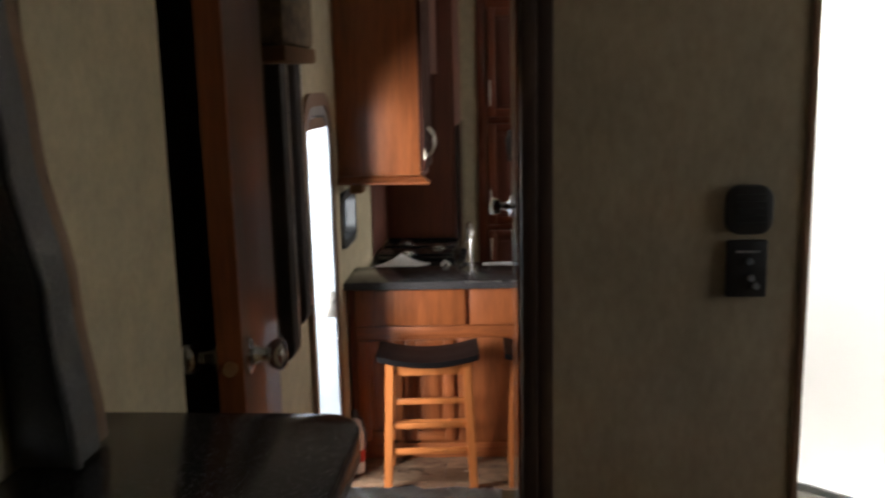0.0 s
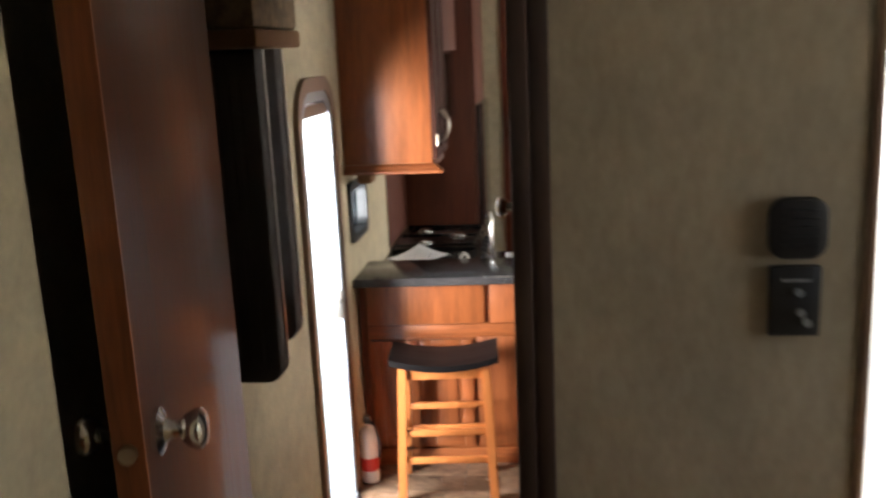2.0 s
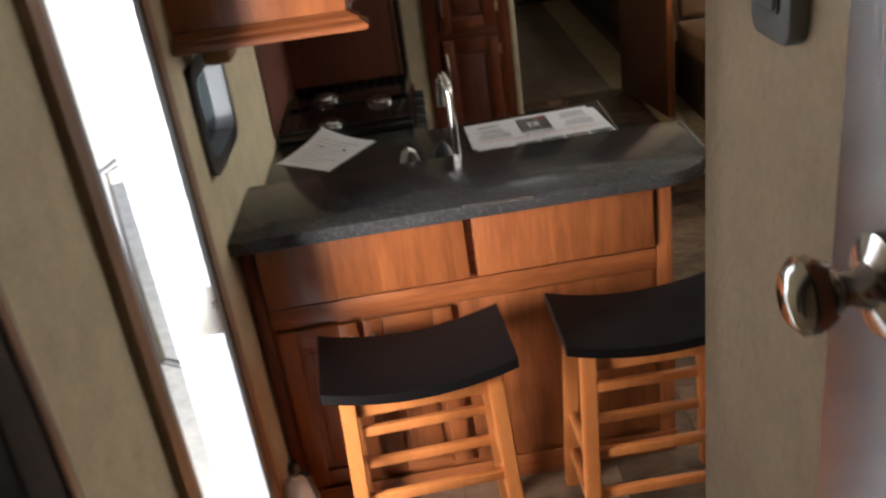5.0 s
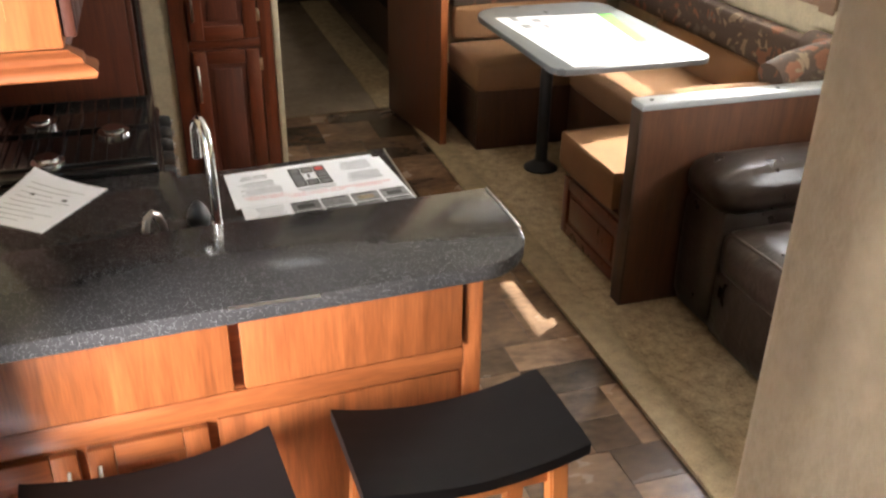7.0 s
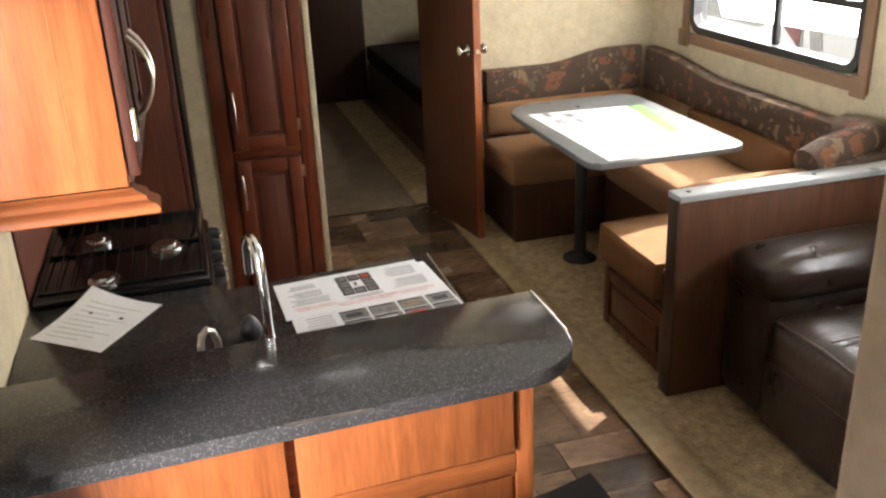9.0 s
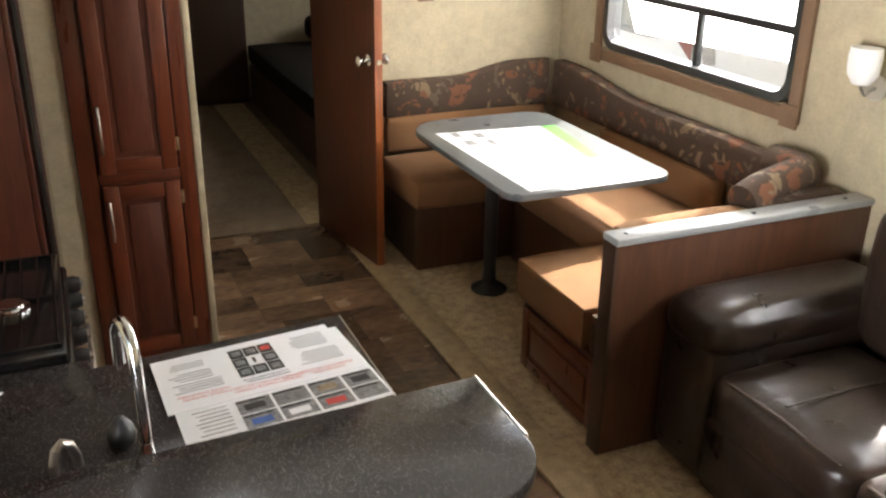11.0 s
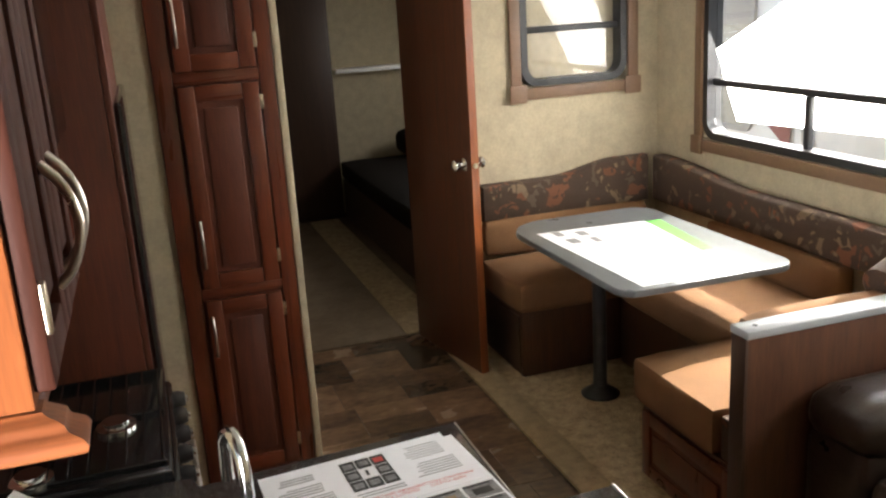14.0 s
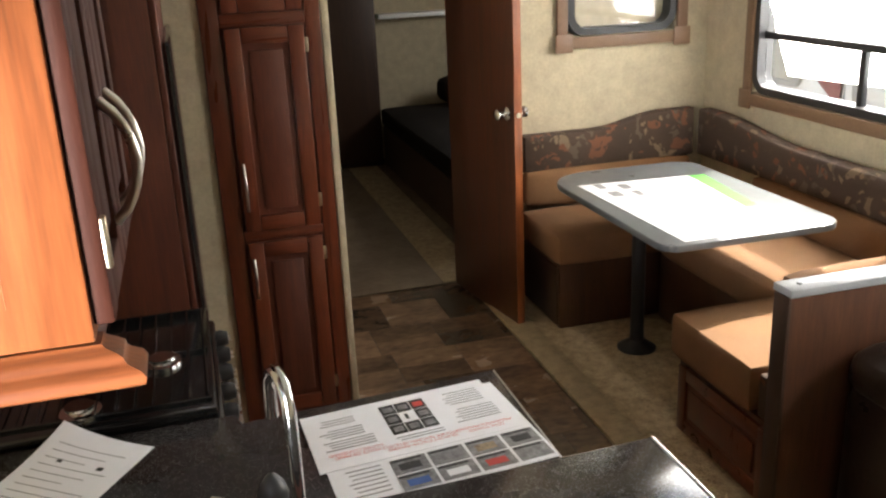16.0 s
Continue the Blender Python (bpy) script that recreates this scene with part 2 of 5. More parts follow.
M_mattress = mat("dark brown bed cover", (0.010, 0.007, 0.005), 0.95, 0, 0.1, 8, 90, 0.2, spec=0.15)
M_brass = mat("satin hinge metal", (0.6, 0.52, 0.38), 0.3, 1.0, 0.05, 12, 80, 0.0)


def glass(name, rough=0.0, tint=(1, 1, 1)):
    m = bpy.data.materials.new(name)
    m.use_nodes = True
    b = m.node_tree.nodes["Principled BSDF"]
    b.inputs["Base Color"].default_value = (*tint, 1)
    b.inputs["Transmission Weight"].default_value = 1.0
    b.inputs["Roughness"].default_value = rough
    b.inputs["IOR"].default_value = 1.45
    return m


M_glass = glass("window glass")
M_frost = glass("obscure shower glass", 0.35)
M_lid = bpy.data.materials.new("milky vent lid plastic")
M_lid.use_nodes = True
lid_tr = M_lid.node_tree.nodes.new("ShaderNodeBsdfTranslucent")
lid_tr.inputs["Color"].default_value = (0.88, 0.87, 0.84, 1)
M_lid.node_tree.links.new(lid_tr.outputs[0], M_lid.node_tree.nodes["Material Output"].inputs["Surface"])
M_darkglass = glass("tinted window glass", 0.0, (0.10, 0.14, 0.155))


def leaf_cloth():
    """Brown woven cloth with scattered leaf and scroll shapes."""
    m = mat("leaf pattern cushion cloth", (0.07, 0.042, 0.026), 0.95, 0, 0.15, 9, 160, 0.3)
    nt = m.node_tree
    b = nt.nodes["Principled BSDF"]
    src = b.inputs["Base Color"].links[0].from_socket
    tc = nt.nodes.new("ShaderNodeTexCoord")
    n = nt.nodes.new("ShaderNodeTexNoise")
    n.inputs["Scale"].default_value = 9.0
    nt.links.new(tc.outputs["Object"], n.inputs["Vector"])
    add = nt.nodes.new("ShaderNodeMixRGB")
    add.inputs[0].default_value = 0.2
    nt.links.new(tc.outputs["Object"], add.inputs[1])
    nt.links.new(n.outputs["Color"], add.inputs[2])
    v = nt.nodes.new("ShaderNodeTexVoronoi")
    v.feature, v.distance = "F1", "MINKOWSKI"
    v.inputs["Exponent"].default_value = 0.8
    v.inputs["Scale"].default_value = 15.0
    nt.links.new(add.outputs[0], v.inputs["Vector"])
    lt = nt.nodes.new("ShaderNodeValToRGB")
    lt.color_ramp.elements[0].position, lt.color_ramp.elements[0].color = 0.66, (1, 1, 1, 1)
    lt.color_ramp.elements[1].position, lt.color_ramp.elements[1].color = 0.76, (0, 0, 0, 1)
    nt.links.new(v.outputs["Distance"], lt.inputs[0])
    pick = nt.nodes.new("ShaderNodeValToRGB")
    pick.color_ramp.interpolation = "CONSTANT"
    els = pick.color_ramp.elements
    els[0].position, els[0].color = 0.0, (0.17, 0.12, 0.072, 1)
    els[1].position, els[1].color = 0.4, (0.15, 0.058, 0.028, 1)
    e = els.new(0.7)
    e.color = (0.095, 0.07, 0.05, 1)
    nt.links.new(v.outputs["Color"], pick.inputs[0])
    mx = nt.nodes.new("ShaderNodeMixRGB")
    nt.links.new(lt.outputs[0], mx.inputs[0])
    nt.links.new(src, mx.inputs[1])
    nt.links.new(pick.outputs[0], mx.inputs[2])
    nt.links.new(mx.outputs[0], b.inputs["Base Color"])
    return m


M_leaf = leaf_cloth()


# ---------------- building helpers ----------------
def box(x0, x1, y0, y1, z0, z1, bevel=0.0, seg=2, bm=None):
    """An axis-aligned block, its edges rounded, as a bmesh or added to one."""
    b = bmesh.new()
    bmesh.ops.create_cube(b, size=1.0)
    bmesh.ops.scale(b, vec=(x1 - x0, y1 - y0, z1 - z0), verts=b.verts)
    bmesh.ops.translate(b, vec=((x0 + x1) / 2, (y0 + y1) / 2, (z0 + z1) / 2), verts=b.verts)
    if bevel:
        bmesh.ops.bevel(b, geom=b.edges[:], offset=bevel, segments=seg, affect="EDGES", profile=0.5, clamp_overlap=True)
    return merge(bm, b)


def merge(bm, b):
    if bm is None:
        return b
    me = bpy.data.meshes.new("tmp")
    b.to_mesh(me)
    b.free()
    bm.from_mesh(me)
    bpy.data.meshes.remove(me)
    return bm


def cyl(p, q, r0, r1=None, n=20, bm=None):
    """A round bar from p to q, tapering."""
    p, q = Vector(p), Vector(q)
    b = bmesh.new()
    bmesh.ops.create_cone(b, cap_ends=True, segments=n, radius1=r0, radius2=r0 if r1 is None else r1, depth=(q - p).length)
    rot = (q - p).to_track_quat("Z", "Y").to_matrix().to_4x4()
    bmesh.ops.transform(b, matrix=Matrix.Translation((p + q) / 2) @ rot, verts=b.verts)
    return merge(bm, b)


def ball(c, r, sx=1, sy=1, sz=1, n=16, bm=None):
    b = bmesh.new()
    bmesh.ops.create_uvsphere(b, u_segments=n, v_segments=n // 2 + 2, radius=r)
    bmesh.ops.scale(b, vec=(sx, sy, sz), verts=b.verts)
    bmesh.ops.translate(b, vec=c, verts=b.verts)
    return merge(bm, b)


def lathe(profile, n=28, bm=None, at=(0, 0, 0), axis="z"):
    """Turns (radius, height) pairs about an axis."""
    b = bmesh.new()
    rings = []
    for r, h in profile:
        rings.append([b.verts.new((r * math.cos(2 * math.pi * i / n), r * math.sin(2 * math.pi * i / n), h)) for i in range(n)])
    for a, c in zip(rings, rings[1:]):
        for i in range(n):
            b.faces.new((a[i], a[(i + 1) % n], c[(i + 1) % n], c[i]))
    b.faces.new(rings[0][::-1])
    b.faces.new(rings[-1])
    if axis == "x":
        bmesh.ops.rotate(b, matrix=Matrix.Rotation(radians(90), 3, "Y"), verts=b.verts)
    if axis == "y":
        bmesh.ops.rotate(b, matrix=Matrix.Rotation(radians(-90), 3, "X"), verts=b.verts)
    bmesh.ops.translate(b, vec=at, verts=b.verts)
    return merge(bm, b)


def prism(outline, lo, hi, axis="z", bevel=0.0, bm=None):
    """A slab with the outline given, from lo to hi along an axis. Outline: (x, y) for z, (y, z) for x, (x, z) for y."""
    b = bmesh.new()

    def v(p, h):
        return {"z": (p[0], p[1], h), "x": (h, p[0], p[1]), "y": (p[0], h, p[1])}[axis]

    lower = [b.verts.new(v(p, lo)) for p in outline]
    upper = [b.verts.new(v(p, hi)) for p in outline]
    b.faces.new(lower)
    b.faces.new(upper)
    n = len(outline)
    for i in range(n):
        b.faces.new((lower[i], lower[(i + 1) % n], upper[(i + 1) % n], upper[i]))
    bmesh.ops.recalc_face_normals(b, faces=b.faces)
    if bevel:
        caps = [f for f in b.faces if len(f.verts) == n]
        edges = {e for f in caps for e in f.edges}
        bmesh.ops.bevel(b, geom=list(edges), offset=bevel, segments=2, affect="EDGES", profile=0.5)
    return merge(bm, b)


def rounded(x0, x1, y0, y1, r, n=6):
    """A rectangle's outline with round corners; r: one radius or four, from the lower left onwards."""
    rs = r if isinstance(r, (tuple, list)) else (r,) * 4
    out = []
    for (cx, cy, a0), rr in zip(((x0, y0, 180), (x1, y0, 270), (x1, y1, 0), (x0, y1, 90)), rs):
        sx, sy = (1 if cx == x0 else -1), (1 if cy == y0 else -1)
        if rr <= 0:
            out.append((cx, cy))
            continue
        for i in range(n + 1):
            a = radians(a0 + 90 * i / n)
            out.append((cx + sx * rr + rr * math.cos(a), cy + sy * rr + rr * math.sin(a)))
    return out


def ring(outer, inner, lo, hi, axis, bm=None):
    """A frame between two outlines with the same number of points."""
    b = bmesh.new()

    def v(p, h):
        return {"z": (p[0], p[1], h), "x": (h, p[0], p[1]), "y": (p[0], h, p[1])}[axis]

    n = len(outer)
    r = [[b.verts.new(v(p, h)) for p in o] for o, h in ((outer, lo), (outer, hi), (inner, hi), (inner, lo))]
    for k in range(4):
        a, c = r[k], r[(k + 1) % 4]
        for i in range(n):
            b.faces.new((a[i], a[(i + 1) % n], c[(i + 1) % n], c[i]))
    bmesh.ops.recalc_face_normals(b, faces=b.faces)
    return merge(bm, b)


def tube(points, r, n=12, bm=None):
    """A bent bar through the points."""
    b = bmesh.new()
    pts = [Vector(p) for p in points]
    rings = []
    for i, p in enumerate(pts):
        d = (pts[min(i + 1, len(pts) - 1)] - pts[max(i - 1, 0)]).normalized()
        q = d.to_track_quat("Z", "Y")
        rings.append([b.verts.new(p + q @ Vector((r * math.cos(2 * math.pi * k / n), r * math.sin(2 * math.pi * k / n), 0))) for k in range(n)])
    for a, c in zip(rings, rings[1:]):
        # match the two rings where the frame turns
        shift = min(range(n), key=lambda s: (a[0].co - c[s].co).length)
        for k in range(n):
            b.faces.new((a[k], a[(k + 1) % n], c[(k + 1 + shift) % n], c[(k + shift) % n]))
    b.faces.new(rings[0])
    b.faces.new(rings[-1])
    bmesh.ops.recalc_face_normals(b, faces=b.faces)
    return merge(bm, b)


def finish(name, bm, material, smooth=True):
    bmesh.ops.recalc_face_normals(bm, faces=bm.faces)
    me = bpy.data.meshes.new(name)
    bm.to_mesh(me)
    bm.free()
    me.materials.append(material)
    if smooth:
        areas = sorted(p.area for p in me.polygons)
        limit = 12 * areas[len(areas) // 2]
        for p in me.polygons:
            p.use_smooth = p.area < limit  # broad flat faces keep their own normal
        me.set_sharp_from_angle(angle=radians(38))
    return me


def thing(name, base, label, category, group=""):
    ob = new(name)
    ob.empty_display_size = 0.05
    ob.location = base
    return tagged(ob, label, category, group)


def part(name, bm, material, parent, label=""):
    """One mesh under a thing or a part; built in world coordinates."""
    ob = new(name, finish(name, bm, material))
    ob.parent = parent
    root = parent
    off = Vector(root.location)
    while root.parent:
        root = root.parent
        off = off + Vector(root.location)
    ob.location = -off
    if label:
        tagged(ob, label)
    return ob


def solid(name, bm, material, label, category, kind="", group=""):
    """A thing or piece of the setting that is one mesh."""
    return tagged(new(name, finish(name, bm, material)), label, category, group, kind)


def wall_with_holes(name, axis, lo, hi, a0, a1, z0, z1, holes, material, label):
    """A wall across an axis, lo to hi thick, with rectangular openings (a0, a1, z0, z1), built of butted blocks."""
    bm = bmesh.new()

    def blk(p, q, r, s):
        if q - p < 1e-4 or s - r < 1e-4:
            return
        if axis == "x":
            box(lo, hi, p, q, r, s, bm=bm)
        else:
            box(p, q, lo, hi, r, s, bm=bm)

    at = a0
    for p, q, r, s in sorted(holes):
        blk(at, p, z0, z1)
        blk(p, q, z0, r)
        blk(p, q, s, z1)
        at = q
    blk(at, a1, z0, z1)
    return solid(name, bm, material, label, "wall", "structure")


# ---------------- the shell ----------------
U, CEIL = 0.40, 2.45           # upper floor, ceiling
LX, RX, SX = -0.385, 2.05, 2.70  # left wall, right wall of the raised room, slide-out wall
FARY = 7.84                    # far wall of the slide-out

solid("floor", box(LX, 1.50, 3.40, 8.08, -0.06, -0.003), M_grout, "dark joints of the brown slate-look vinyl floor", "floor", "structure")
solid("floor_slide", box(1.50, SX, 3.62, FARY, -0.06, 0.010, 0.004), M_carpet, "beige cut-pile carpet of the slide-out", "floor", "structure")
solid("trim_carpet", box(1.43, 1.555, 3.62, 7.84, -0.002, 0.017, 0.005), M_carpet_band, "beige carpet binding strip along the slide-out edge", "trim", "structure")
solid("floor_bunk_room", box(-0.45, 3.0, 8.08, 11.2, -0.06, 0.008), M_bunkfilm, "beige carpet of the bunk room", "floor", "structure")
solid("floor_upper", box(LX, RX, -1.6, 3.40, 0.0, U), M_carpet_band, "raised bedroom floor with a step edge", "floor", "structure")
VX0, VX1, VY0, VY1 = 0.40, 0.77, 6.55, 6.92  # roof vent in the kitchen ceiling
cb = box(-0.6, 3.0, -1.75, 2.90, CEIL, CEIL + 0.08)
for x0, x1, y0, y1 in ((-0.6, 1.40, 2.90, 3.34), (1.84, 3.0, 2.90, 3.34), (-0.6, 3.0, 3.34, VY0), (-0.6, VX0, VY0, VY1), (VX1, 3.0, VY0, VY1), (-0.6, 3.0, VY1, 11.3)):
    box(x0, x1, y0, y1, CEIL, CEIL + 0.08, bm=cb)
solid("ceiling", cb, M_ceiling, "white vinyl ceiling with an assumed opening over the shower", "ceiling", "structure")

wall_with_holes("wall_left", "x", LX - 0.08, LX, -1.6, 11.2, -0.06, CEIL,
                [(0.35, 1.19, 1.50, 2.10), (3.06, 3.135, 1.2, 1.85), (3.83, 4.31, 0.0, 1.74), (4.53, 4.90, 1.05, 1.32)],
                M_wall, "beige papered outer wall with windows and the entry doorway")
BX = -0.07  # inner face of the thicker bedroom wall
wall_with_holes("wall_bedroom_left", "x", LX, BX, -1.6, 1.66, U, CEIL, [(0.35, 1.19, 1.50, 2.10)], M_wall, "beige papered bedroom wall with the exit window")
solid("wall_back", box(LX, RX, -1.68, -1.6, U, CEIL), M_wall, "beige papered wall behind the bedroom", "wall", "structure")
# The opening here is unseen, cut only to let the side fill in.
wall_with_holes("wall_right_bedroom", "x", RX, RX + 0.08, -1.6, 3.54, U, CEIL, [(1.30, 2.05, 1.35, 2.0)], M_wall, "beige papered bedroom side wall with an opening added for a fill lamp")
solid("wall_doorway", box(0.463, 0.956, 2.12, 2.20, U, CEIL), M_wall_end, "beige linen-papered wall beside the doorway", "wall", "structure")
solid("wall_hall", prism([(0.432, 2.421), (0.56, 2.421), (0.56, 3.459), (0.52, 3.459), (0.418, 3.40), (0.414, 3.392)], 0.0, CEIL), M_hallwall, "beige papered hall wall", "wall", "structure")
solid("wall_living_front", box(0.561, SX + 0.08, 3.46, 3.54, 0.0, CEIL), M_wall, "beige papered wall facing the living area", "wall", "structure")
solid("wall_shower_side", box(0.889, 0.956, 2.201, 3.459, U, CEIL), M_white, "white shower side wall", "wall", "structure")
wall_with_holes("wall_slide", "x", SX, SX + 0.08, 3.54, FARY + 0.08, -0.06, CEIL,
                [(4.25, 5.38, 1.08, 1.80), (6.10, 7.41, 1.02, 2.11)], M_wall, "cream papered slide-out wall with two windows")
wall_with_holes("wall_far", "y", FARY, FARY + 0.08, 1.62, SX, -0.06, CEIL, [(1.927, 2.514, 1.298, 1.86)], M_wall, "cream papered far wall with a small window")
solid("wall_bunk_front", box(1.40, 1.62, FARY + 0.02, FARY + 0.1, 0.0, CEIL), M_trim, "dark wooden partition beside the bunk room door", "wall", "structure")
solid("wall_kitchen_back", box(LX, 0.17, 6.87, 6.95, 0.0, CEIL), M_wall, "cream papered wall beside the pantry", "wall", "structure")
solid("wall_bunk_back", box(LX, 3.0, 11.2, 11.28, 0.0, CEIL), M_wall, "beige papered bunk room back wall", "wall", "structure")
# Side opening made up for the bunk room's fill lamp.
wall_with_holes("wall_bunk_right", "x", 2.92, 3.0, FARY + 0.08, 11.2, 0.0, CEIL, [(9.35, 10.05, 1.25, 1.75)], M_wall, "beige papered bunk room side wall")
solid("wall_bunk_near", box(1.62, 2.92, FARY + 0.09, FARY + 0.15, 0.0, CEIL), M_wall, "bunk room wall behind the slide-out", "wall", "structure")
solid("wall_bunk_door_head", box(0.62, 1.40, 8.04, 8.12, 2.02, CEIL), M_wall, "wall above the bunk room doorway", "wall", "structure")
solid("trim_doorway", box(0.432, 0.462, 2.095, 2.420, U, CEIL, 0.006), M_trim, "dark walnut doorway casing", "trim", "structure")
solid("trim_doorway_inner", box(0.4625, 0.492, 2.104, 2.1195, U, CEIL, 0.004), M_trim, "dark walnut casing moulding", "trim", "structure")
solid("trim_doorway_left", box(LX + 0.002, -0.165, 2.385, 2.445, U, CEIL, 0.005), M_trim, "dark walnut casing on the hinge side of the doorway", "trim", "structure")
solid("trim_wall_corner", box(0.952, 0.968, 2.113, 2.127, U, CEIL, 0.003), M_wintrim, "brown corner bead on the papered wall", "trim", "structure")
for i, (a, b, h) in enumerate(((3.401, 3.60, 0.27), (3.601, 3.80, 0.135))):
    solid("floor_step", box(-0.30, 0.41, a, b, 0.0, h, 0.008), M_carpet_band, "carpeted step down to the living area", "step", "structure")

# ground and neighbour seen through the openings
solid("ground", box(-60, 60, -60, 60, -0.95, -0.80), M_gravel, "pale sunlit gravel yard", "ground", "structure")


def neighbour(x):
    rv = thing("travel_trailer", (x, 6.5, -0.8), "white travel trailer parked outside, with maroon and grey swooshes", "trailer")
    part("body", box(x, x + 2.3, 3.0, 13.2, -0.3, 3.25, 0.08), M_rv, rv)
    y0, y1, z0, z1 = 10.60, 11.75, 0.39, 1.78
    w = part("window", ring(rounded(y0, y1, z0, z1, 0.12), rounded(y0 + 0.05, y1 - 0.05, z0 + 0.05, z1 - 0.05, 0.09), x - 0.03, x + 0.02, "x"), M_greyvinyl, rv)
    part("pane", prism(rounded(y0 + 0.05, y1 - 0.05, z0 + 0.05, z1 - 0.05, 0.09), x - 0.012, x - 0.006, "x"), M_shadepane, w, "pane with a drawn beige blind")
    part("blind_rail", box(x - 0.016, x - 0.0125, y0 + 0.06, y1 - 0.06, 1.02, 1.05), M_blue, w)
    # Grey board put in as the shade at the head of the pane.
    part("head_shadow_board", box(x - 0.02, x - 0.0125, y0 + 0.06, y1 - 0.06, 1.36, 1.70, 0.003), M_greyvinyl, w)
    part("stripe", prism([(10.57, 0.80), (10.56, 0.60), (10.08, 0.27), (10.06, 0.52)], x - 0.008, x - 0.002, "x"), M_maroon, rv, "maroon vinyl stripe")
    part("post_stripe", box(x - 0.008, x - 0.002, 10.045, 10.09, 0.0, 0.74), M_greyvinyl, rv, "narrow grey vinyl stripe")
    arc = [radians(-20 + 11 * i) for i in range(21)]
    pts = [(9.1 + 0.86 * math.cos(a), 0.55 + 0.86 * math.sin(a)) for a in arc]
    inn = [(9.1 + 0.70 * math.cos(a), 0.55 + 0.70 * math.sin(a)) for a in arc]
    part("swoosh", prism(pts + inn[::-1], x - 0.008, x - 0.002, "x"), M_greyvinyl, rv, "grey vinyl swoosh")
    for y in (6.0, 6.9):
        wh = part("wheel", lathe([(0.0, -0.1), (0.33, -0.1), (0.36, -0.05), (0.36, 0.05), (0.33, 0.1), (0.0, 0.1)], 28, None, (x + 0.15, y, -0.44), "x"), M_black, rv)
        part("rim", lathe([(0.0, 0.0), (0.2, 0.0), (0.2, 0.02), (0.0, 0.04)], 24, None, (x + 0.03, y, -0.44), "x"), M_nickel, wh)


neighbour(5.4)

# Added reflector in the shape of a trailer; throws sunlight back at the doorway.
lt_ = thing("travel_trailer", (-6.4, 6.5, -0.8), "white trailer body added outside the entry door to bounce sunlight", "trailer")
part("body", box(-7.6, -5.2, 0.0, 13.0, -0.3, 3.0, 0.08), M_rv, lt_)
part("skirt_stripe", box(-5.198, -5.19, 0.2, 12.8, 0.3, 0.5), M_greyvinyl, lt_, "grey vinyl stripe")
for y in (5.6, 6.5):
    part("wheel", lathe([(0.0, -0.1), (0.33, -0.1), (0.36, -0.05), (0.36, 0.05), (0.33, 0.1), (0.0, 0.1)], 28, None, (-5.3, y, -0.44), "x"), M_black, lt_)


def window(name, axis, face, inward, a0, a1, z0, z1, label, rail=None, mullion=None, r=0.09, trimmed=True, pane_mat=None, edge=0.035, frame_mat=None):
    """A trailer window: brown trim with corner blocks, round-cornered black frame, rail and panes."""
    w = thing(name, (face, (a0 + a1) / 2, z0) if axis == "x" else ((a0 + a1) / 2, face, z0), label, "window")
    tagged(w, kind="structure")

    def rng(d0, d1):
        p, q = face + inward * d0, face + inward * d1
        return min(p, q), max(p, q)

    if trimmed:
        lo, hi = rng(0.0, 0.022)
        t = 0.062
        bm = bmesh.new()
        for p, q, s, u in ((a0 - t, a0 - 0.004, z0 - t, z1 + t), (a1 + 0.004, a1 + t, z0 - t, z1 + t), (a0 - 0.004, a1 + 0.004, z0 - t, z0 - 0.004), (a0 - 0.004, a1 + 0.004, z1 + 0.004, z1 + t)):
            b = box(lo, hi, p, q, s, u, 0.006) if axis == "x" else box(p, q, lo, hi, s, u, 0.006)
            merge(bm, b)
        part("window_trim", bm, M_wintrim, w)
        lo, hi = rng(0.023, 0.034)
        for p in (a0 - t - 0.012, a1 - 0.02):
            for s in (z0 - t - 0.014, z1 + t - 0.075):
                q, u = p + t + 0.03, s + 0.09
                part("corner_block", box(lo, hi, p, q, s, u, 0.007) if axis == "x" else box(p, q, lo, hi, s, u, 0.007), M_wintrim, w)
    lo, hi = rng(-0.07, 0.012)
    outer, inner = rounded(a0, a1, z0, z1, r), rounded(a0 + edge, a1 - edge, z0 + edge, z1 - edge, r * 0.75)
    part("window_frame", ring(outer, inner, lo, hi, axis), frame_mat or M_black, w, "black window frame with round corners")
    lo, hi = rng(-0.05, -0.02)
    if rail:
        part("rail", box(lo, hi, a0 + 0.03, a1 - 0.03, rail - 0.016, rail + 0.016, 0.004) if axis == "x" else box(a0 + 0.03, a1 - 0.03, lo, hi, rail - 0.016, rail + 0.016, 0.004), M_black, w)
    if mullion:
        top = (rail or z1 - 0.03) - 0.017
        part("mullion", box(lo, hi, mullion - 0.016, mullion + 0.016, z0 + 0.03, top, 0.004) if axis == "x" else box(mullion - 0.016, mullion + 0.016, lo, hi, z0 + 0.03, top, 0.004), M_black, w)
    lo, hi = rng(-0.038, -0.034)
    pane = part("pane", prism(inner, lo, hi, axis), pane_mat or M_glass, w)
    pane.visible_shadow = False
    return w


window("window_1", "x", SX, -1, 6.10, 7.41, 1.02, 2.11, "wide black-framed window with brown trim above the dinette", 1.29, 6.72)
window("window_2", "y", FARY, -1, 1.927, 2.514, 1.298, 1.86, "small black-framed window with brown trim over the bench", 1.572)
window("window_3", "x", SX, -1, 4.25, 5.38, 1.08, 1.80, "black-framed window with brown trim behind the sofa", 1.34, 4.8)
